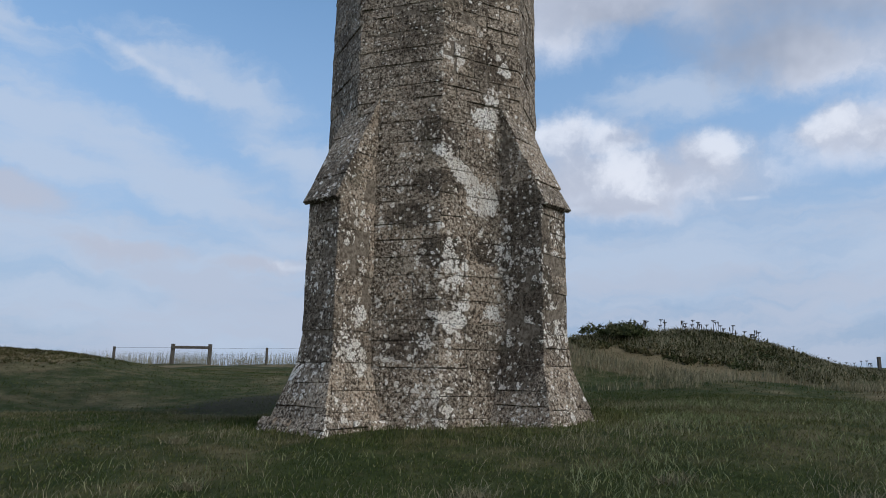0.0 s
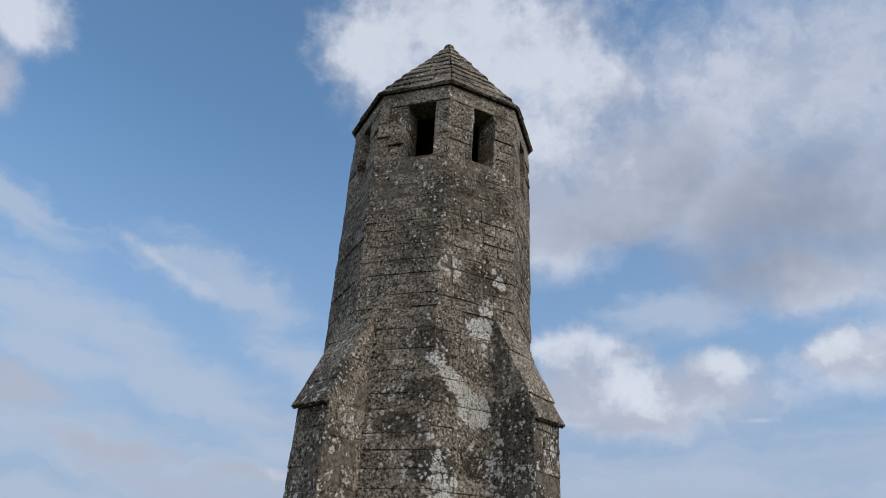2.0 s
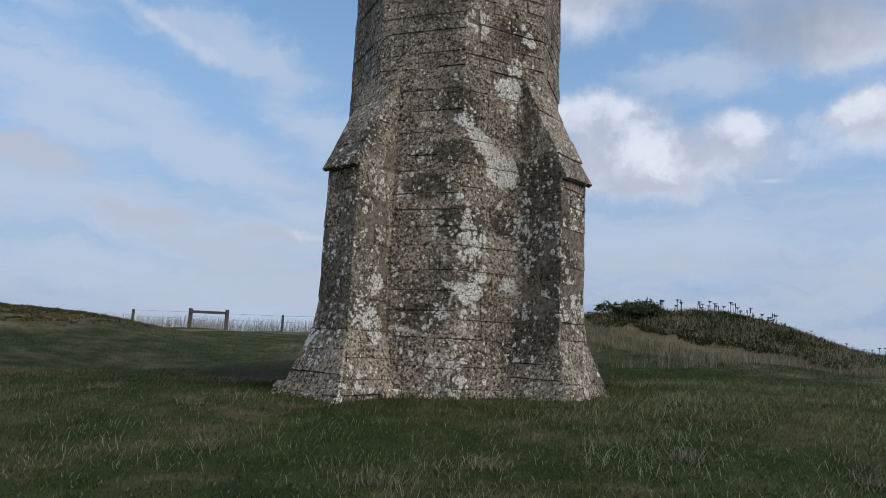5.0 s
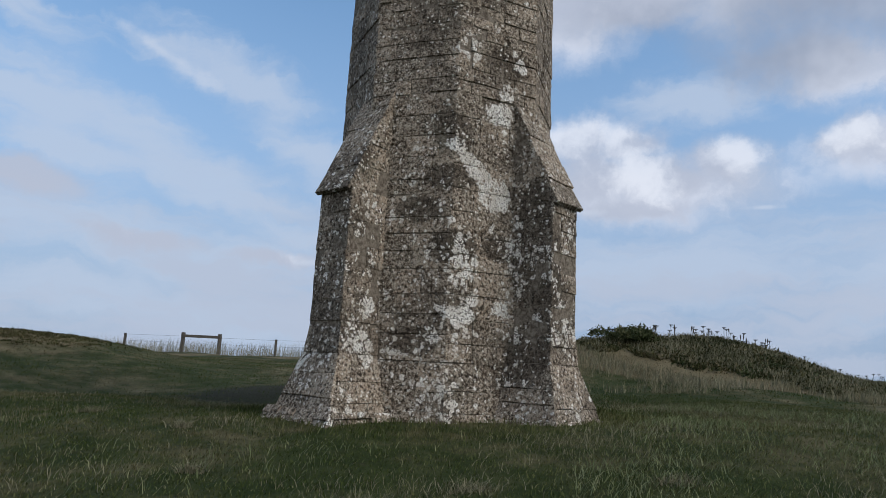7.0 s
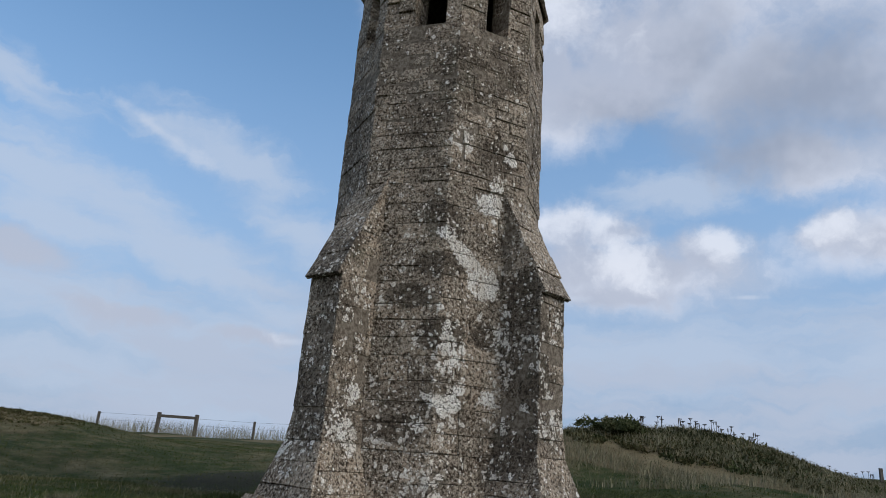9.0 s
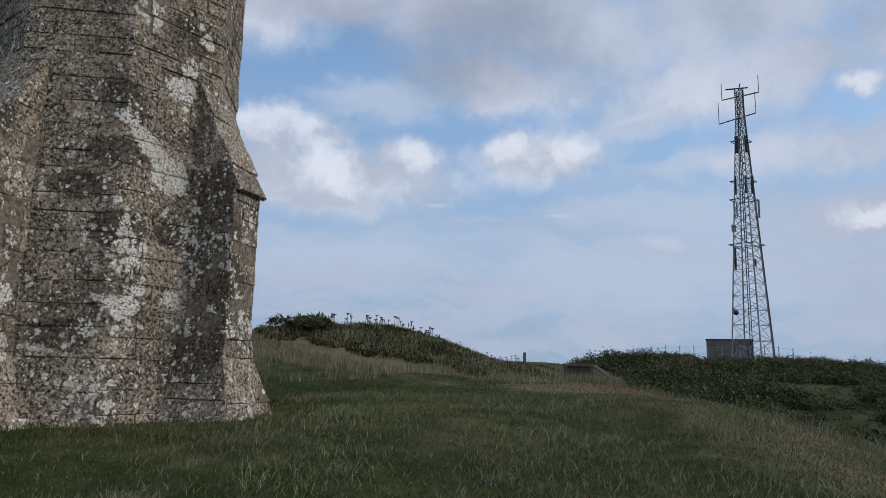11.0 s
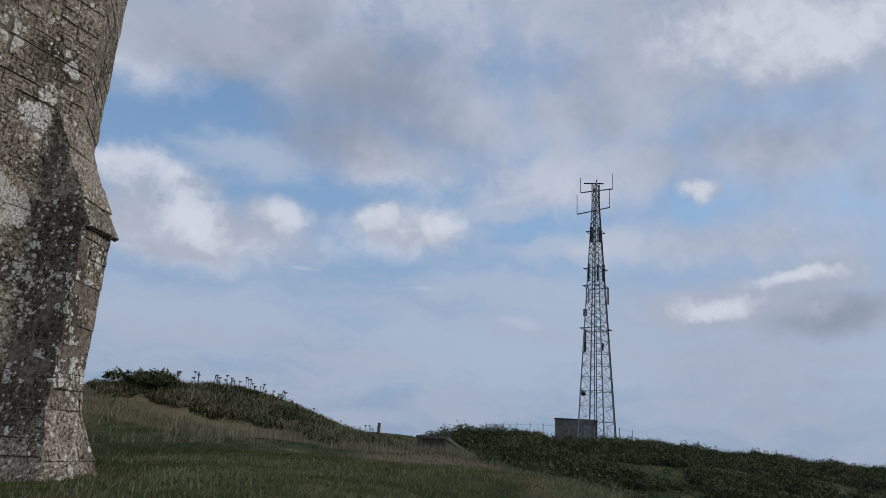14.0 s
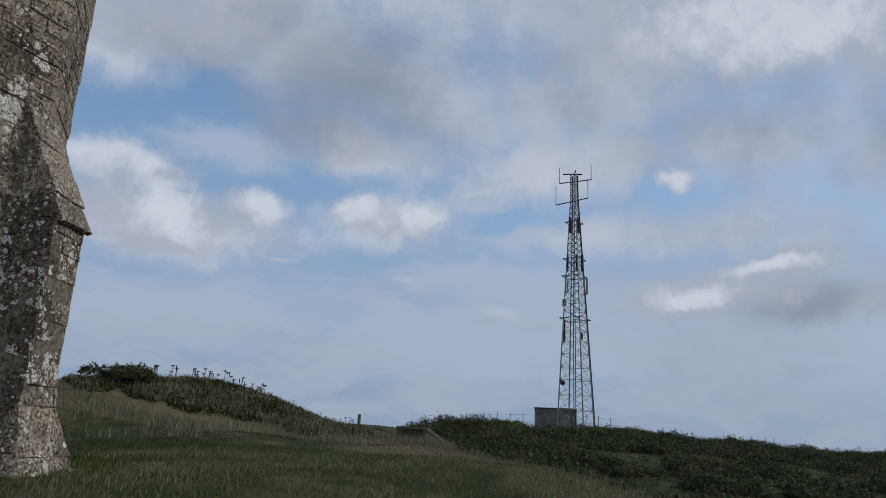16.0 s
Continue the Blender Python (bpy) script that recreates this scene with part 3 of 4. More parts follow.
sheaf("pale_stalks", x, y, 0.04, 0.12, 0.008, 1.5, PALE, "scattered pale green grass tufts in the turf", "grass")
x, y = scatter(16000, 6, 12.5, -20, 20, lambda x, y: (np.hypot(x, y) > 1.7) & (np.hypot(x, y) < 3.0))
sheaf("base_grass", x, y, 0.03, 0.10, 0.010, 0.7, GRASS, "longer green grass round the tower's foot", "grass")


def clump(name, cx, cy, wide, count):
    """A low tussock of pale dead grass."""
    x, y = cx + rng.normal(0, wide, count), cy + rng.normal(0, wide * 0.5, count)
    sheaf(name, x, y, 0.03, 0.12, 0.008, 1.6, STRAW, "flattened tussock of pale dead grass in the turf", "grass")


for cx, cy, wide in ((0.40, -4.75, 0.12), (-1.95, -4.4, 0.06), (-2.75, -2.6, 0.07), (-0.35, -5.2, 0.10), (2.1, -4.6, 0.10), (-4.3, -1.6, 0.12), (3.4, -5.0, 0.12)):
    clump("dead_tussock", cx, cy, wide, 170)

# ---------- the stone tower ----------
tower = thing("stone_tower", (0, 0, 0), "octagonal medieval stone tower with four buttresses, crusted with pale lichen", "tower")


def polar(r, a, z):
    return Vector((r * math.sin(a), -r * math.cos(a), z))


def local(u, v, a, z):
    return Vector((u * math.sin(a) + v * math.cos(a), -u * math.cos(a) + v * math.sin(a), z))


def radius(z):
    """The circumradius of the shaft's faces."""
    return 1.652 + (1.625 - 1.652) * (z - 4.3) / 4.2


def octagon_tube(rows, inner=None):
    """A tube with eight sides through rows of (radius, height)."""
    v, f = [], []
    for r, z in rows:
        v += [polar(r, PSI + Q * k, z) for k in range(8)]
    for i in range(len(rows) - 1):
        for k in range(8):
            a, b = i * 8 + k, i * 8 + (k + 1) % 8
            f.append((a, b, b + 8, a + 8))
    return v, f


SILL, HEAD, EAVE, APEX = 7.02, 8.10, 8.42, 10.8
IN = 0.004                       # joints lie this deep
v, f = octagon_tube([(1.72, -0.4), (1.70, 0.2), (1.65 - IN, 0.7), (radius(SILL) - IN, SILL - 0.005), (1.15, SILL - 0.005), (1.15, SILL - 1.2)])
n = len(v)
f.append(tuple(range(n - 8, n)))
part("core", (v, f), MORTAR, tower, "mortar-filled rubble core of the shaft")
rnd = random.Random(11)


def stone_piece(p00, p10, p11, p01, out, proud, chamfer=0.006, back=0.05, wob=0.012):
    """One dressed stone between four corners: worn arrises and a slightly uneven face."""
    c = [Vector(p) for p in (p00, p10, p11, p01)]
    mid = sum(c, Vector()) / 4
    size = min((c[1] - c[0]).length, (c[3] - c[0]).length)
    ch = min(chamfer, size * 0.2)
    v = [p - out * back for p in c]
    rise = [proud + rnd.uniform(-wob, wob) for _ in c]
    v += [p + out * (r - ch * 0.9) for p, r in zip(c, rise)]
    v += [p + (mid - p).normalized() * ch * 1.5 + out * r for p, r in zip(c, rise)]
    v.append(mid + out * (proud + rnd.uniform(0, wob)))
    f = []
    for i in range(4):
        j = (i + 1) % 4
        f += [(i, j, 4 + j, 4 + i), (4 + i, 4 + j, 8 + j, 8 + i), (8 + i, 8 + j, 12)]
    return v, f


PIECES = []                      # (near, verts, faces, name)


def lay(p00, p10, p11, p01, course=0.29, length=0.44, joint=0.005, holes=(), near=False, name="stone", base=0.0, spread=0.010, top_slope=False):
    """Courses of stones over a four-cornered face: along its foot p00 to p10, up to p01 and p11."""
    p00, p10, p11, p01 = (Vector(p) for p in (p00, p10, p11, p01))
    out = (p10 - p00).cross(p01 - p00).normalized()
    up = ((p01 - p00).length + (p11 - p10).length) / 2
    at = lambda u, v: p00.lerp(p10, u).lerp(p01.lerp(p11, u), v)
    v = 0.0
    row = 0
    while v < up - 0.02:
        hgt = course * rnd.uniform(0.72, 1.25)
        if up - v - hgt < course * 0.5:
            hgt = up - v
        wide = ((p10 - p00) * (1 - v / up) + (p11 - p01) * (v / up)).length
        u = 0.0
        first = True
        while u < wide - 0.02:
            ln = length * rnd.uniform(0.55, 1.5) * (0.6 if first and row % 2 else 1.0)
            first = False
            if wide - u - ln < length * 0.4:
                ln = wide - u
            g = joint / 2
            sag = lambda: rnd.uniform(-0.008, 0.010)
            u0, u1 = (u + g) / wide, (u + ln - g) / wide
            v0, v1 = (v + g) / up, (v + hgt - g) / up
            q = [at(u0, v0 + sag() / up), at(u1, v0 + sag() / up), at(u1, v1), at(u0, v1)]
            mid = at((u0 + u1) / 2, (v0 + v1) / 2)
            if not any(lo.x < (u0 + u1) / 2 * wide < hi.x and lo.y < (v0 + v1) / 2 * up < hi.y for lo, hi in holes):
                pv, pf = stone_piece(*q, out, base + rnd.uniform(-spread, spread))
                PIECES.append((near(mid) if near else False, pv, pf, name))
            u += ln
        v += hgt
        row += 1


# shaft: eight faces, the two towards the path with their stones apart
for k in range(8):
    a0, a1 = PSI + Q * k, PSI + Q * (k + 1)
    front = k in (7, 0)
    for z0, z1 in ((0.0, 0.75), (0.75, 4.4)):
        r0, r1 = (1.80, 1.66) if z0 == 0 else (radius(z0), radius(z1))
        lay(polar(r0, a0, z0 - (0.15 if z0 == 0 else 0)), polar(r0, a1, z0 - (0.15 if z0 == 0 else 0)), polar(r1, a1, z1), polar(r1, a0, z1),
            near=(lambda m: m.z < 5.4) if front else False, spread=0.006)
    lay(polar(radius(4.4), a0, 4.4), polar(radius(4.4), a1, 4.4), polar(radius(SILL), a1, SILL - 0.30), polar(radius(SILL), a0, SILL - 0.30), course=0.21, length=0.36, joint=0.008, spread=0.009,
        near=(lambda m: m.z < 5.4) if front else False)
    # string of long stones that carry the openings
    lay(polar(radius(SILL), a0, SILL - 0.30), polar(radius(SILL), a1, SILL - 0.30), polar(radius(SILL), a1, SILL), polar(radius(SILL), a0, SILL), course=0.3, length=0.7,
        near=(lambda m: True) if front else False)

# belfry: piers at the corners, lintels over the openings
PIER = {7: (0.40, 0.80), 0: (0.36, 0.68)}
for k in range(8):
    a0, a1 = PSI + Q * k, PSI + Q * (k + 1)
    lo, hi = PIER.get(k, (0.36, 0.70))
    R = radius(SILL + 0.5) - 0.01
    A, B = polar(R, a0, 0), polar(R, a1, 0)
    inner = 0.72
    for u0, u1 in ((0.0, lo), (hi, 1.0)):
        o0, o1 = A.lerp(B, u0), A.lerp(B, u1)
        i0, i1 = o0 * inner, o1 * inner
        up = lambda p, z: Vector((p.x, p.y, z))
        splay = 0.05 if u0 == 0 else -0.05
        v = [up(p, z) for z in (SILL - 0.02, EAVE) for p in (o0 * 0.985, o1 * 0.985, i1, i0)]
        f = [(0, 1, 5, 4), (1, 2, 6, 5), (2, 3, 7, 6), (3, 0, 4, 7), (0, 3, 2, 1), (4, 5, 6, 7)]
        part("pier", (v, f), MORTAR, tower)
        lay(up(o0, SILL), up(o1, SILL), up(o1, HEAD), up(o0, HEAD), course=0.24, length=0.5, near=(lambda m: True) if k in (7, 0) else False, spread=0.022)
        # the jamb beside the opening
        e = o1 if u0 == 0 else o0
        ei = (i1 if u0 == 0 else i0)
        ei = e.lerp(ei, 0.9)
        q = (up(e, SILL), up(ei, SILL), up(ei, HEAD), up(e, HEAD))
        q = q if u0 == 0 else (q[1], q[0], q[3], q[2])
        lay(*q, course=0.24, length=0.5)
    o0, o1 = A.lerp(B, lo - 0.06), A.lerp(B, hi + 0.06)
    v = [Vector((p.x, p.y, z)) for z in (HEAD, EAVE) for p in (A * 0.99, B * 0.99, B * inner, A * inner)]
    part("lintel", (v, [(0, 1, 5, 4), (1, 2, 6, 5), (2, 3, 7, 6), (3, 0, 4, 7), (0, 3, 2, 1), (4, 5, 6, 7)]), MORTAR, tower)
    lay(Vector((A.x, A.y, HEAD)), Vector((B.x, B.y, HEAD)), Vector((B.x, B.y, EAVE - 0.03)), Vector((A.x, A.y, EAVE - 0.03)), course=0.29, length=1.0,
        near=(lambda m: True) if k in (7, 0) else False)

# roof of overlapping stone slabs
roof_v, roof_f = octagon_tube([(1.60, EAVE - 0.02), (0.05, APEX - 0.12)])
roof = part("roof", (roof_v, roof_f), MORTAR, tower, "steep eight-sided stone slab roof")
ROWS = 9
for i in range(ROWS):
    t0, t1 = i / ROWS, (i + 1.25) / ROWS
    R0, R1 = 1.68 + (0.05 - 1.68) * t0, 1.68 + (0.05 - 1.68) * min(t1, 1.0)
    z0, z1 = EAVE - 0.02 + (APEX - 0.05 - EAVE) * t0, EAVE - 0.02 + (APEX - 0.05 - EAVE) * min(t1, 1.0)
    for k in range(8):
        a0, a1 = PSI + Q * k, PSI + Q * (k + 1)
        p = [polar(R0 + 0.02, a0, z0), polar(R0 + 0.02, a1, z0), polar(R1, a1, z1 - 0.03), polar(R1, a0, z1 - 0.03)]
        wide = (p[1] - p[0]).length
        cuts = 1 if wide < 0.45 else 2 if wide < 1.0 else 3
        edges = [0.0] + sorted((j + rnd.uniform(-0.15, 0.15)) / cuts for j in range(1, cuts)) + [1.0]
        out = (p[1] - p[0]).cross(p[3] - p[0]).normalized()
        for u0, u1 in zip(edges, edges[1:]):
            g = 0.006 / wide
            q = [p[0].lerp(p[1], u0 + g), p[0].lerp(p[1], u1 - g), p[3].lerp(p[2], u1 - g), p[3].lerp(p[2], u0 + g)]
            pv, pf = stone_piece(*q, out, 0.026 + rnd.uniform(-0.008, 0.010), 0.010, 0.03, 0.010)
            part("slab", (pv, pf + [(0, 3, 2, 1)]), STONE, roof)
bm = bmesh.new()
bmesh.ops.create_icosphere(bm, subdivisions=2, radius=0.11, matrix=Matrix.Translation((0, 0, APEX - 0.08)) @ Matrix.Diagonal((1, 1, 0.9, 1)))
part("finial", bm, STONE, roof)

# buttresses on four of the corners
ZL, ZT, RB, HW = 2.935, 4.56, 2.18, 0.305
for k in range(4):
    a = PSI + Q * (1 + 2 * k)
    seen = k in (0, 3)
    rows = [(2.44, 0.54, -0.35), (2.42, 0.52, 0.10), (2.29, 0.41, 0.38), (2.185, 0.325, 0.80), (RB, HW, 1.2), (RB - 0.01, HW, ZL)]
    v, f = [], []
    for u, hw, z in rows:
        v += [local(u - IN, -hw + IN, a, z), local(u - IN, hw - IN, a, z), local(1.2, hw - IN, a, z), local(1.2, -hw + IN, a, z)]
    for i in range(len(rows) - 1):
        for j in range(4):
            p0, p1 = i * 4 + j, i * 4 + (j + 1) % 4
            f.append((p0, p1, p1 + 4, p0 + 4))
    n = len(v)
    tip = [local(1.46, -HW + IN, a, ZT), local(1.46, HW - IN, a, ZT), local(1.2, HW - IN, a, ZT), local(1.2, -HW + IN, a, ZT)]
    v += tip
    for j in range(4):
        f.append((n - 4 + j, n - 4 + (j + 1) % 4, n + (j + 1) % 4, n + j))
    butt = part("buttress", (v, f), MORTAR, tower, "stepped stone buttress with a sloping top and flared foot")
    near = (lambda m: m.z < 3.0) if seen else False
    bands = [((2.47, 0.56, 0.02), (2.22, 0.345, 0.80)), ((2.22, 0.345, 0.80), (RB, HW, 1.2)), ((RB, HW, 1.2), (RB - 0.01, HW, ZL))]
    for (u0, w0, z0), (u1, w1, z1) in bands:
        c = 0.26 if z0 < 0.5 else 0.30
        i0, i1 = 1.36, 1.36
        lay(local(u0, -w0, a, z0), local(u0, w0, a, z0), local(u1, w1, a, z1), local(u1, -w1, a, z1), course=c, length=0.5, near=near)
        lay(local(i0, -w0, a, z0), local(u0, -w0, a, z0), local(u1, -w1, a, z1), local(i1, -w1, a, z1), course=c, length=0.42, near=near)
        lay(local(u0, w0, a, z0), local(i0, w0, a, z0), local(i1, w1, a, z1), local(u1, w1, a, z1), course=c, length=0.42, near=near)
    # weathering slabs, the lowest with a drip edge, and the triangles beside them
    for i in range(5):
        t0, t1 = i / 5, (i + 1) / 5
        u0, u1 = RB + 0.05 + (1.46 - RB - 0.05) * t0, RB + 0.05 + (1.46 - RB - 0.05) * t1
        z0, z1 = ZL + (ZT - ZL) * t0, ZL + (ZT - ZL) * t1
        over = 0.03 if i == 0 else 0.012
        lay(local(u0 + over, -HW - 0.02, a, z0 - over), local(u0 + over, HW + 0.02, a, z0 - over), local(u1, HW + 0.02, a, z1), local(u1, -HW - 0.02, a, z1), course=0.6, length=0.5,
            near=near, spread=0.008, name="slab", base=0.01)
        for sgn in (-1, 1):
            q = [local(1.36, sgn * HW, a, z0), local(u0 - 0.03, sgn * HW, a, z0), local(u1 - 0.03, sgn * HW, a, z1), local(1.36, sgn * HW, a, z1)]
            if sgn > 0:
                q = [q[1], q[0], q[3], q[2]]
            lay(*q, course=0.4, length=0.35)
    # footing stones
    for sgn in (0, -1, 1):
        if sgn == 0:
            q = [local(2.68, -0.70, a, -0.2), local(2.68, 0.70, a, -0.2), local(2.48, 0.60, a, 0.11), local(2.48, -0.60, a, 0.11)]
        else:
            q = [local(1.4, sgn * 0.74, a, -0.2), local(2.68, sgn * 0.70, a, -0.2), local(2.48, sgn * 0.60, a, 0.10), local(1.4, sgn * 0.60, a, 0.10)]
            if sgn > 0:
                q = [q[1], q[0], q[3], q[2]]
        lay(*q, course=0.16, length=0.27, spread=0.04, near=near)

# ---------- fence and stile on the crest ----------
def post(name, at, h, wdt, label, group="", lean=0.0):
    bm = bmesh.new()
    box(bm, (-wdt / 2, -wdt / 2, -0.25), (wdt / 2, wdt / 2, h), 0.012)
    me = bpy.data.meshes.new(name)
    bm.to_mesh(me)
    bm.free()
    me.materials.append(WOOD)
    ob = new(name, me)
    ob.matrix_basis = pose(at[0], at[1], float(ground(at[0], at[1])), 0, lean, rnd.uniform(-8, 8))
    return tagged(ob, label, "post", group)


FENCE_Y = 29.0


def rise(x):
    """The ground's height under the fence at x of the plan."""
    return float(ground(*spun(x, FENCE_Y)))


stile = thing("wooden_stile", (*spun(-16.05, FENCE_Y), rise(-16.05)), "grey weathered wooden stile with two posts and a top rail", "stile")
for x in (-1.1, 1.1):
    bm = bmesh.new()
    box(bm, (x - 0.09, -0.09, -0.3), (x + 0.09, 0.09, 1.12), 0.015)
    part("post", bm, WOOD, stile)
bm = bmesh.new()
box(bm, (-1.1, -0.16, 0.84), (1.1, -0.095, 1.0), 0.01)
part("rail", bm, WOOD, stile)
stile.rotation_euler.z = radians(-TURNED)
fence = thing("wire_fence", (*spun(-16, FENCE_Y), rise(-16)), "wire strung between wooden posts on the crest", "fence")
fence.rotation_euler.z = radians(-TURNED)
for x in (-20.65, -11.6, -7.0, -2.5):
    bm = bmesh.new()
    h = rise(x) - fence.location.z
    box(bm, (x + 16 - 0.06, -0.06, h - 0.3), (x + 16 + 0.06, 0.06, h + 0.98), 0.012)
    part("post", bm, WOOD, fence)
for z in (0.55, 0.92):
    for x0, x1 in ((-20.65, -17.15), (-14.95, -11.6), (-11.6, -7.0), (-7.0, -2.5)):
        bm = bmesh.new()
        h0, h1 = (rise(x) - fence.location.z for x in (x0, x1))
        bar(bm, (x0 + 16, 0, h0 + z), (x1 + 16, 0, h1 + z), 0.005, 4)
        part("wire", bm, DARK, fence)
post("marker_post", spun(18.27, 21.35), 0.75, 0.12, "short dark wooden post in rough grass")

# ---------- lattice mast ----------
MAST = Vector((*spun(70.2, 56.0), 3.2))
MH = 36.5
mast = thing("lattice_mast", MAST, "tall galvanised steel lattice mast carrying antennas", "mast")
TURN = radians(17)


def half(z):
    """Half the side of the mast's square at a height."""
    return max(0.36, 1.85 - 0.0455 * z)


def corner(k, z, grow=0.0):
    a = TURN + math.pi / 4 + k * math.pi / 2
    r = (half(z) + grow) * math.sqrt(2)
    return Vector((r * math.cos(a), r * math.sin(a), z))


LEVELS = [0.0]
while LEVELS[-1] < MH - 1.3:
    LEVELS.append(LEVELS[-1] + max(0.9, 1.15 * half(LEVELS[-1])))
LEVELS[-1] = MH - 0.6


def tube(points, radii, sides=6):
    """One closed tube through points."""
    v, f = [], []
    for p, r in zip(points, radii):
        v += [p + Vector((r * math.cos(2 * math.pi * j / sides), r * math.sin(2 * math.pi * j / sides), 0)) for j in range(sides)]
    for i in range(len(points) - 1):
        for j in range(sides):
            a, b = i * sides + j, i * sides + (j + 1) % sides
            f.append((a, b, b + sides, a + sides))
    return v, f + [tuple(range(sides))[::-1], tuple(range(len(v) - sides, len(v)))]


for k in range(4):
    part("leg", tube([corner(k, z) for z in LEVELS], [0.105 - 0.045 * z / MH for z in LEVELS]), STEEL, mast)
for k in range(4):
    bm = bmesh.new()
    for i, (z0, z1) in enumerate(zip(LEVELS, LEVELS[1:])):
        a0, a1, b0, b1 = corner(k, z0), corner(k, z1), corner((k + 1) % 4, z0), corner((k + 1) % 4, z1)
        bar(bm, a0, b1, 0.036, 4)
        bar(bm, b0, a1, 0.036, 4)
        bar(bm, a1, b1, 0.036, 4)
    part("bracing", bm, STEEL, mast)
bm = bmesh.new()
for dx in (-0.2, 0.2):
    bar(bm, (dx, 0.15, 0), (dx * 0.7, 0.1, MH - 1), 0.05, 5)
for i in range(60):
    bar(bm, (-0.2, 0.14, 0.5 + i * 0.58), (0.2, 0.14, 0.5 + i * 0.58), 0.025, 4)
part("ladder", bm, DARK, mast)
part("cable_run", tube([corner(3, z, 0.06) for z in LEVELS], [0.10] * len(LEVELS)), DARK, mast, "dark bundle of cables up one leg")
across = Vector((0.66, -0.75, 0))       # as seen from the path, to the right


def aerial(z, left, right, tall, drop=0.0):
    bm = bmesh.new()
    a, b = across * -left + Vector((0, 0, z - drop)), across * right + Vector((0, 0, z + drop))
    bar(bm, a, b, 0.09, 5)
    part("aerial_arm", bm, STEEL, mast)
    for p in (a, b):
        bm = bmesh.new()
        bar(bm, p, p + Vector((0, 0, tall)), 0.055, 5)
        part("whip_aerial", bm, STEEL, mast)


aerial(MH - 1.6, 2.1, 2.5, 2.4, 0.25)
aerial(MH - 4.7, 2.6, 2.0, 3.0, 0.5)
bm = bmesh.new()
bar(bm, across * -1.6 + Vector((0, 0, MH - 0.4)), across * 1.2 + Vector((0, 0, MH - 0.5)), 0.10, 5)
bar(bm, (0, 0, MH - 0.8), (0.2, -0.2, MH + 0.2), 0.08, 5)
part("top_arm", bm, DARK, mast)


def panel(p, wdt, h, deep=0.15, mat=ANTENNA, name="panel_antenna"):
    bm = bmesh.new()
    m = Matrix.Translation(p) @ Matrix.Rotation(radians(-45) + 0.1, 4, "Z")
    box(bm, (-wdt / 2, -deep / 2, 0), (wdt / 2, deep / 2, h), 0.03, m)
    part(name, bm, mat, mast)


for z, s, wdt, h, mat in ((MH - 9.6, -0.72, 0.42, 2.3, DARK), (MH - 9.6, 0.62, 0.34, 2.3, DARK), (MH - 15.3, -1.15, 0.22, 2.6, DARK), (MH - 15.2, 0.3, 0.26, 2.2, DARK), (MH - 15.3, 1.2, 0.36, 2.4, DARK),
                      (MH - 18.4, -1.5, 0.22, 2.2, ANTENNA), (MH - 18.4, -1.15, 0.16, 2.0, ANTENNA), (MH - 18.6, 1.9, 0.24, 2.4, ANTENNA), (MH - 17.8, 1.5, 0.2, 1.6, ANTENNA), (MH - 20.3, -1.75, 0.5, 1.0, ANTENNA),
                      (MH - 25.2, -1.75, 0.3, 2.8, DARK), (MH - 25.0, 0.9, 0.4, 1.0, DARK)):
    panel(across * s * 0.86 + Vector((0, 0, z)) + Vector((-0.3, -0.3, 0)), wdt, h, mat=mat)
for z, s in ((MH - 30.8, -2.15),):
    bm = bmesh.new()
    m = Matrix.Translation(across * s * 0.80 + Vector((-0.2, -0.2, z))) @ Matrix.Rotation(radians(90), 4, "X") @ Matrix.Rotation(radians(-45), 4, "Y")
    bmesh.ops.create_cone(bm, cap_ends=True, segments=16, radius1=0.34, radius2=0.28, depth=0.3, matrix=m)
    part("dish", bm, DARK, mast)
for z in (MH - 8, MH - 13.5, MH - 16.0, MH - 22):
    bm = bmesh.new()
    for k in range(4):
        bar(bm, corner(k, z, 0.45), corner((k + 1) % 4, z, 0.45), 0.06, 4)
        bar(bm, corner(k, z, 0.0), corner(k, z, 0.45), 0.05, 4)
    part("antenna_ring", bm, STEEL, mast)

# compound: hut and its fence
hut = thing("equipment_hut", (*spun(69.7, 59.3), float(ground(*spun(69.7, 59.3))) - 0.1), "low flat-roofed grey concrete equipment hut beside the mast", "hut")
TO = Matrix.Rotation(radians(-48), 4, "Z")
bm = bmesh.new()
box(bm, (-2.8, -1.5, -0.3), (2.8, 1.5, 2.7), 0.03, TO)
part("wall", bm, CONCRETE, hut)
bm = bmesh.new()
box(bm, (-2.9, -1.6, 2.7), (2.9, 1.6, 2.85), 0.03, TO)
part("roof", bm, DARK, hut, "thin dark roof slab")
bm = bmesh.new()
box(bm, (1.0, -1.56, 0.05), (1.9, -1.5, 2.05), 0.01, TO)
part("door", bm, STEEL, hut)
compound = thing("compound_fence", (*spun(66, 52), float(ground(*spun(66, 52)))), "wire compound fence on slender posts around the mast", "fence")
spots = []
for t in np.linspace(0, 1, 11):
    p = Vector((56.5, 58.5, 0)).lerp(Vector((76.5, 49.0, 0)), float(t) * 0.76)
    px, py = spun(p.x, p.y)
    spots.append(Vector((px, py, float(ground(px, py)))) - compound.location)
for p in spots:
    bm = bmesh.new()
    bar(bm, p - Vector((0, 0, 0.2)), p + Vector((0, 0, 1.9)), 0.05, 5)
    part("post", bm, STEEL, compound)
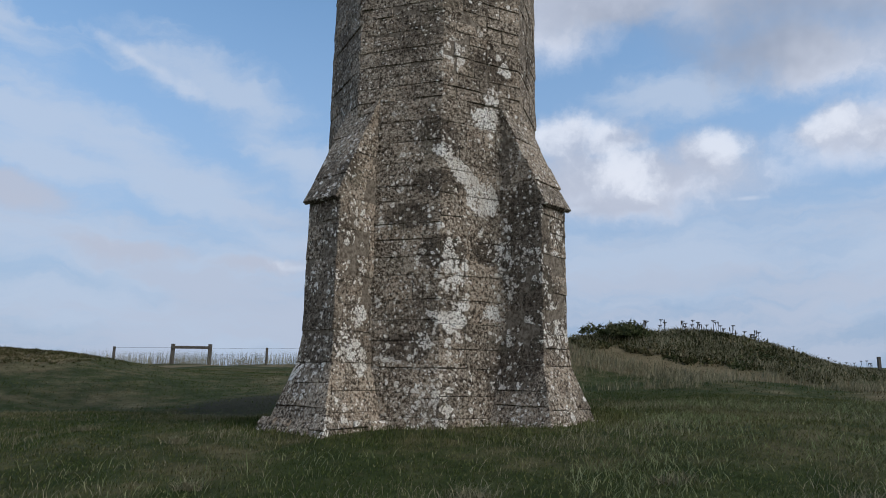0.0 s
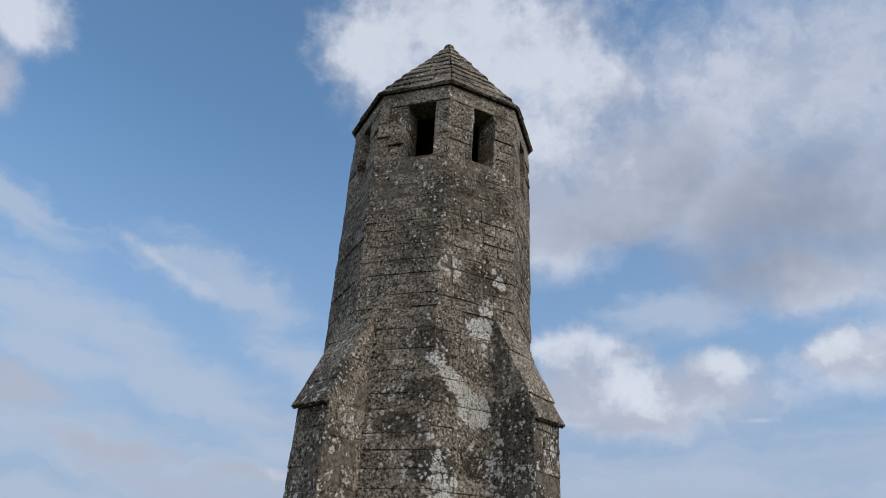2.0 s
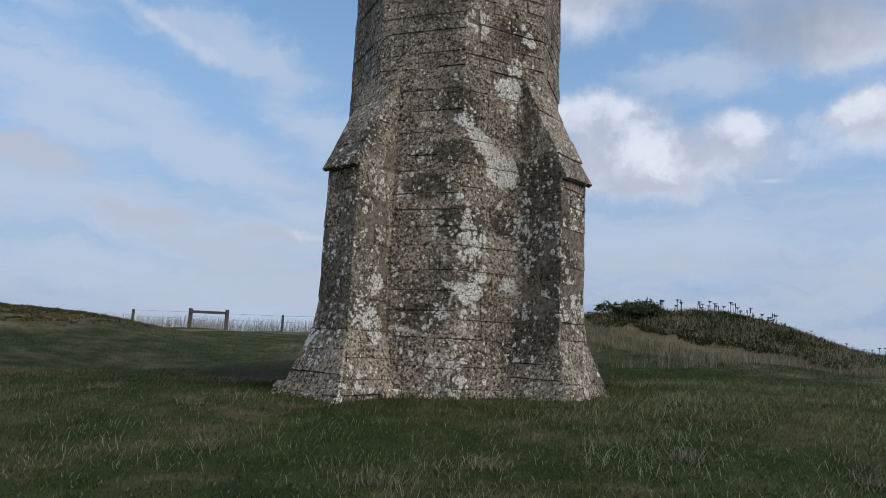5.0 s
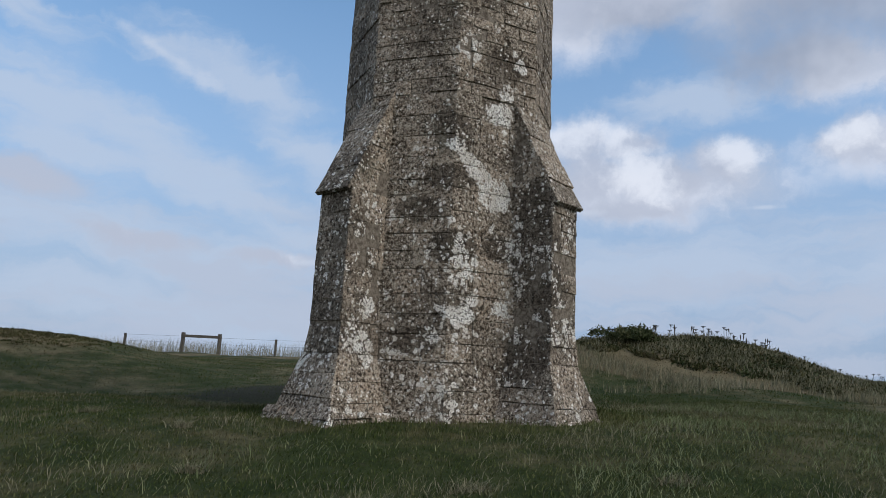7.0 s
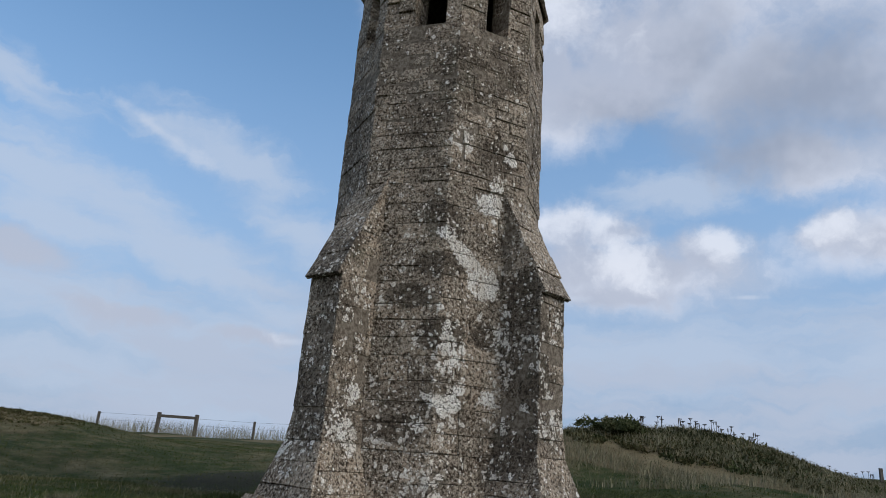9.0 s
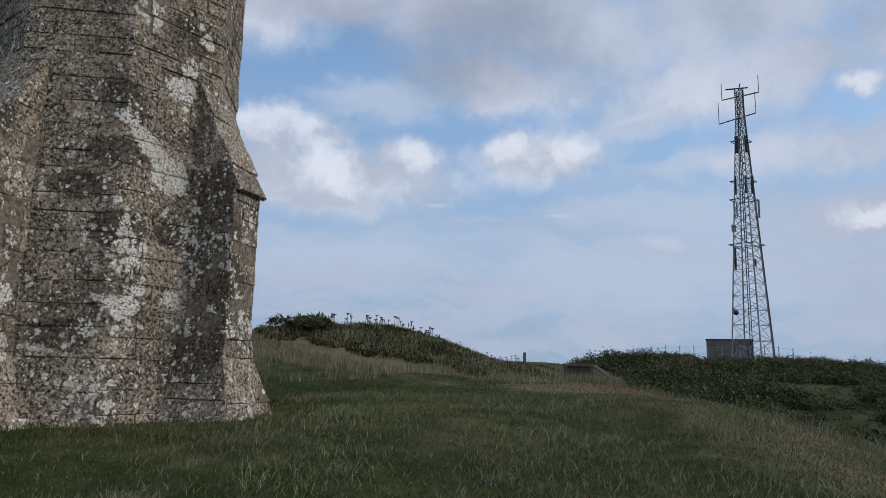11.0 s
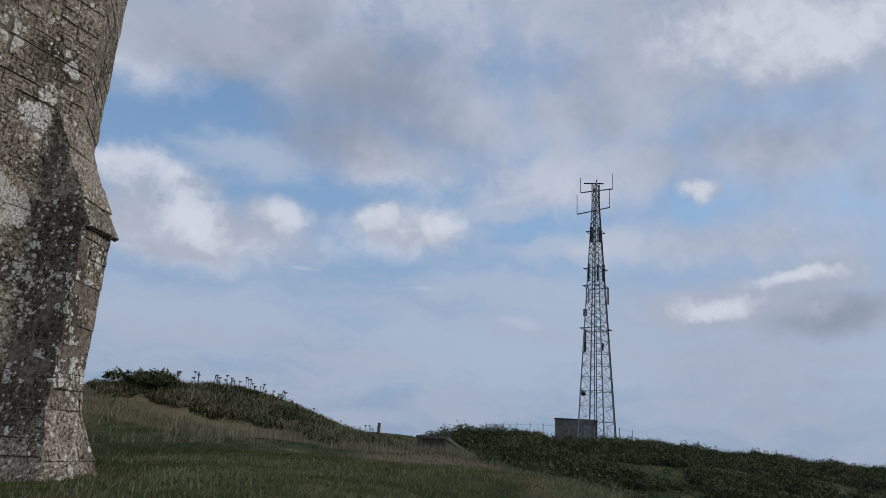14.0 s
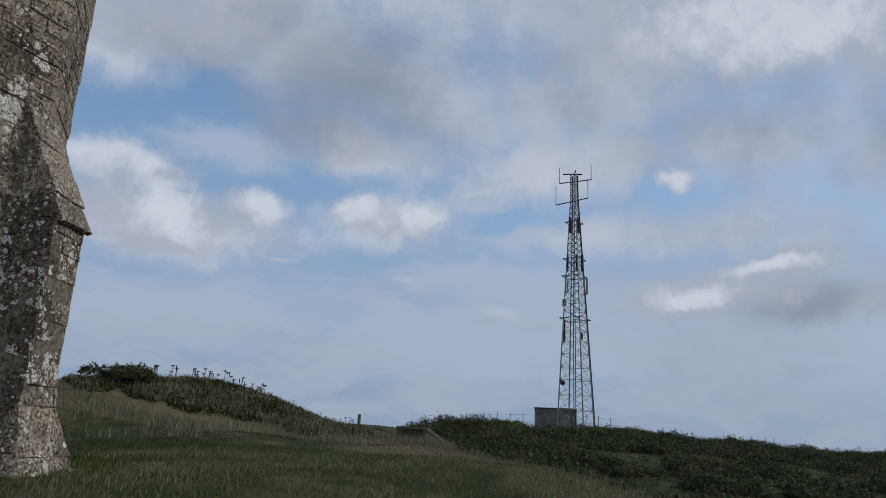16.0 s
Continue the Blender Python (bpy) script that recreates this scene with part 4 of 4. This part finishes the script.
for z in (0.9, 1.7):
    for p, r in zip(spots, spots[1:]):
        bm = bmesh.new()
        bar(bm, p + Vector((0, 0, z)), r + Vector((0, 0, z)), 0.012, 4)
        part("wire", bm, STEEL, compound)

# wooden step by the path on the brow
board = thing("wooden_bench", (*spun(14.2, 9.6), float(ground(*spun(14.2, 9.6)))), "low weathered wooden bench with a sloping end board", "bench")
TO = Matrix.Rotation(radians(-32), 4, "Z")
board.scale = (0.85, 0.85, 0.85)
for lo, hi in (((-1.0, -0.25, 0.50), (0.25, 0.25, 0.60)), ((-0.95, -0.05, 0.05), (0.1, 0.05, 0.5))):
    bm = bmesh.new()
    box(bm, lo, hi, 0.01, TO)
    part("plank", bm, WOOD, board)
bm = bmesh.new()
box(bm, (0, -0.25, -0.06), (1.15, 0.25, 0.06), 0.01, TO @ Matrix.Translation((0.2, 0, 0.55)) @ Matrix.Rotation(radians(33), 4, "Y"))
part("end_board", bm, PALE_WOOD, board, "pale sloping plank")
for x in (-0.85, 0.1):
    bm = bmesh.new()
    box(bm, (x - 0.06, -0.2, -0.3), (x + 0.06, 0.2, 0.5), 0.01, TO)
    part("leg", bm, WOOD, board)


# ---------- scrub ----------
def tuftwork(name, centres, mat, label, category, leaf=0.05, per=260, squash=0.8, kind="stuff", power=1.6):
    """Bushes as clouds of small leaves on an uneven dome: one mesh."""
    vs, n = [], 0
    for cx, cy, cz, r in centres:
        m = int(per * max(0.3, r) ** power)
        d = rng.normal(0, 1, (m, 3))
        d /= np.linalg.norm(d, axis=1)[:, None]
        d[:, 2] = np.abs(d[:, 2])
        lump = 0.78 + 0.22 * np.sin(d[:, 0] * 5 + cx) * np.sin(d[:, 1] * 5 + cy) + rng.normal(0, 0.10, m)
        p = d * (r * lump)[:, None] * np.array([1, 1, squash]) * rng.uniform(0.75, 1.05, (m, 1)) + np.array([cx, cy, cz])
        u = rng.normal(0, 1, (m, 3))
        u /= np.linalg.norm(u, axis=1)[:, None]
        u[:, 2] = np.abs(u[:, 2])
        t = np.cross(u, rng.normal(0, 1, (m, 3)))
        t /= np.linalg.norm(t, axis=1)[:, None]
        s = leaf * rng.uniform(0.6, 1.5, (m, 1))
        vs.append(np.stack([p - t * s * 0.45, p + t * s * 0.45, p + u * s * 1.7], 1))
    v = np.concatenate(vs)
    n = len(v)
    me = bpy.data.meshes.new(name)
    me.vertices.add(n * 3)
    me.vertices.foreach_set("co", v.ravel())
    me.loops.add(n * 3)
    me.loops.foreach_set("vertex_index", np.arange(n * 3))
    me.polygons.add(n)
    me.polygons.foreach_set("loop_start", np.arange(n) * 3)
    me.update(calc_edges=True)
    me.validate()
    me.materials.append(mat)
    return tagged(new(name, me), label, category, kind=kind)


def scrub_edge(x):
    """The foot of the scrub in the hilltop's plan."""
    return np.interp(x, [2.6, 3.3, 4.6, 5.8, 7.2, 8.6, 11.2, 14.0, 19.0], [10.9, 9.9, 9.2, 8.8, 8.0, 7.2, 8.2, 10.0, 14.2])


def on_mound(x, y):
    x, y = unspun(x, y)
    past = y - scrub_edge(x) + 0.35 * np.sin(x * 2.3) + 0.25 * np.sin(x * 5.1 + 1)
    clear = np.hypot(x - 14.1, y - 9.1) > 1.8
    return (x > 3.5) & (x < 20) & (past > 0) & (past < 9) & clear


# rough scrub on the mound
x, y = scatter(9500, 17, 42, 8, 40, on_mound)
cs = [(a, b, float(ground(a, b)) - 0.06, r) for a, b, r in zip(x, y, rng.uniform(0.10, 0.30, len(x)))]
tuftwork("mound_scrub", cs, HEATH, "dark low scrub and bramble over a grassy mound", "scrub", 0.05, 460, 0.8)
x, y = scatter(700, 17, 30, 9, 36, lambda x, y: on_mound(x, y) & (patchy(x * 0.5, y * 0.5) > 0.5))
cs = [(a, b, float(ground(a, b)) - 0.12, r) for a, b, r in zip(x, y, rng.uniform(0.25, 0.42, len(x)))]
tuftwork("mound_scrub", cs, GORSE, "dark green gorse and bramble tufts over a grassy mound", "scrub", 0.045, 900, 0.75)
# dark heath on the crest of the other mound
x, y = scatter(9000, 17, 32, -42, -22, lambda x, y: ridge(*unspun(x, y), (-26, 9), (-14.5, 10), 5.0, 1.6, 1.1) + rng.normal(0, 0.12, len(x)) > 0.80)
cs = [(a, b, float(ground(a, b)) - 0.05, r) for a, b, r in zip(x, y, rng.uniform(0.06, 0.13, len(x)))]
tuftwork("crest_heath", cs, HEATH, "thin brown heath on the crest of a grassy mound", "scrub", 0.04, 160, 0.7)
x, y = scatter(90000, 15, 34, 6, 40, lambda x, y: ((on_mound(x, y)) & (patchy(x, y) > -0.2)) | (patchy(x, y) > 0.4) & (y > 4.5) & (y < 9.5))
sheaf("mound_grass", x, y, 0.08, 0.30, 0.014, 0.7, STRAW, "pale dry rough grass over the mound", "grass")
bx, by = spun(4.95, 10.8)
bush = thing("gorse_bush", (bx, by, float(ground(bx, by))), "dark dense rounded gorse bush on the mound", "bush")
cs = [(bx + rng.normal(0, 0.35), by + rng.normal(0, 0.4), float(ground(bx, by)) - 0.05 + rng.uniform(0, 0.2), rng.uniform(0.34, 0.58)) for _ in range(18)]
crown = tuftwork("crown", cs, GORSE, "", "", 0.05, 1500, 0.75, "")
crown.parent = bush
crown.location = -bush.location
bm = bmesh.new()
for k in range(5):
    bar(bm, (0, 0, -0.1), (rng.uniform(-0.3, 0.3), rng.uniform(-0.3, 0.3), 0.3), 0.02, 5, 0.008)
part("stem", bm, STEM, bush)


def umbel(x, y, h, flat):
    x, y = spun(x, y)
    ob = thing("dry_umbel", (x, y, float(ground(x, y))), "dry brown flower stalk standing in the scrub", "plant", "dry stalks on the mound")
    bm = bmesh.new()
    top = Vector((rnd.uniform(-0.06, 0.06), rnd.uniform(-0.06, 0.06), h))
    bar(bm, (0, 0, -0.05), top, 0.010, 4, 0.006)
    part("stalk", bm, STEM, ob)
    bm = bmesh.new()
    if flat:
        for k in range(9):
            a, r = k * 2.4, 0.06 * math.sqrt(k / 9) + 0.01
            tip = top + Vector((r * math.cos(a), r * math.sin(a), 0.06))
            bar(bm, top, tip, 0.005, 3)
            bmesh.ops.create_icosphere(bm, subdivisions=1, radius=0.022, matrix=Matrix.Translation(tip) @ Matrix.Diagonal((1, 1, 0.5, 1)))
    else:
        bmesh.ops.create_icosphere(bm, subdivisions=1, radius=0.02, matrix=Matrix.Translation(top) @ Matrix.Diagonal((1, 1, 4, 1)))
    part("flower_head", bm, STEM, ob)


for i in range(90):
    t = rnd.random()
    if i < 60:
        x, y = 4.4 + 5.4 * t + rnd.uniform(-0.2, 0.2), 11.2 + 2.0 * t + rnd.uniform(-0.7, 0.7)
    else:
        x, y = 10.0 + 8 * t, 13.6 + 8.0 * t + rnd.uniform(-0.8, 0.8)
    umbel(x, y, rnd.uniform(0.22, 0.46), rnd.random() < 0.6)
for x, y, h in ((13.25, 18.1, 0.8), (13.0, 18.2, 0.5), (13.5, 18.3, 0.45), (15.2, 19.4, 0.5)):
    umbel(x, y, h, h < 0.9)

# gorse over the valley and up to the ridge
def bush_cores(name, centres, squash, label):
    """The dark inside of many bushes: one lumpy dome each, darker than the leaves."""
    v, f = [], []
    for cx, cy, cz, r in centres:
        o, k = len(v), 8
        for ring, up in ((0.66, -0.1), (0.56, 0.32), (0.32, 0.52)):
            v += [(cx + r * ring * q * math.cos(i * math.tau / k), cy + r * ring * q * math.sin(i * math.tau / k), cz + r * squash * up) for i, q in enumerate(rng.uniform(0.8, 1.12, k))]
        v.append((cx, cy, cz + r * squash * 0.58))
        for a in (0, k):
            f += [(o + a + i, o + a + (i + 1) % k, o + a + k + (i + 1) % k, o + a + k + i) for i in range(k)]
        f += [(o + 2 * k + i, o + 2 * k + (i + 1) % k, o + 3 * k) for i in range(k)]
    return tagged(new(name, mesh_of(name, v, f, GORSE_CORE)), label, "scrub", kind="stuff")


def swell(x, y, k):
    """Taller and lower drifts of gorse, between 0 and 1."""
    return np.clip(0.5 + 0.6 * np.sin(k * x + 2 * np.sin(0.5 * k * y)) * np.sin(0.9 * k * y + 1.6 * np.sin(0.4 * k * x)) + 0.25 * np.sin(2.7 * k * (x + y)), 0, 1)


hx, hy = spun(69, 58)
x, y = scatter(16000, 11, 38, 30, 82, lambda x, y: brow(x, y) > 1.6)
x, y = x[:1250], y[:1250]
near = [(a, b, float(ground(a, b)) - 0.15, r) for a, b, r in zip(x, y, 0.34 + 0.85 * swell(x, y, 1.0) ** 1.5 * rng.uniform(0.6, 1.2, len(x)))]
x, y = scatter(12000, 34, 108, 30, 82, lambda x, y: (brow(x, y) > 1.4) & (np.hypot(x - hx, y - hy) > 6))
x, y = x[:4400], y[:4400]
far = [(a, b, float(ground(a, b)) - 0.30, r) for a, b, r in zip(x, y, 0.5 + 1.2 * swell(x, y, 0.5) ** 2 * rng.uniform(0.6, 1.25, len(x)))]
bush_cores("gorse_twigs", near, 0.9, "dark domes inside the gorse in the hollow")
bush_cores("gorse_twigs", far, 0.8, "dark domes inside the gorse on the far slope")
tuftwork("gorse_scrub", near, GORSE, "dense dark green gorse filling the hollow", "scrub", 0.050, 1250, 0.9, power=2.0)
tuftwork("gorse_scrub", far, GORSE, "dense dark green gorse on the far slope", "scrub", 0.105, 165, 0.8, power=2.0)
cs = [(*spun(a, b), float(ground(*spun(a, b))) - 0.1, r) for a, b, r in ((35.5, 38, 2.2), (37, 38, 2.5), (38.6, 38, 2.5), (40.2, 38.5, 2.4), (34, 38.5, 1.8), (42, 39.5, 1.7), (44, 41, 1.3), (52, 52, 1.5), (55, 54.5, 1.8), (57, 56, 1.5), (74, 36, 1.7), (76, 35, 1.5))]
tuftwork("gorse_scrub", cs, GORSE, "taller dark gorse on the skyline", "scrub", 0.09, 900, 0.75)
# dry stalks along the brow and beyond the fence
x, y = scatter(36000, 9, 34, 30, 72, lambda x, y: (brow(x, y) + rng.normal(0, 0.9, len(x)) > -0.4) & (brow(x, y) < 2.4) & (patchy(x, y) > -0.6) & (np.hypot(x - board.location.x + 0.3, y - board.location.y + 0.5) > 1.5))
sheaf("brow_grass", x, y, 0.05, 0.30, 0.010, 0.7, STRAW, "tall pale dry grass along the brow", "grass")
x, y = scatter(9000, 38, 48, -42, -10, lambda x, y: (unspun(x, y)[1] > 28.3) & (unspun(x, y)[1] < 33))
sheaf("crest_grass", x, y, 0.3, 0.95, 0.012, 0.4, STRAW, "thin tall dry grass stalks behind the fence", "grass")

# ---------- the tower's stones ----------
nearest = [p for p in PIECES if p[0]]
rest = [p for p in PIECES if not p[0]] + nearest[300:]
for _, pv, pf, name in nearest[:300]:
    part(name, (pv, pf), STONE, tower)
av, af = [], []
for _, pv, pf, _ in rest:
    o = len(av)
    av += pv
    af += [tuple(i + o for i in q) for q in pf]
tagged(part("stonework", (av, af), STONE, tower, "coursed weathered stones of the upper and farther faces"), kind="stuff")
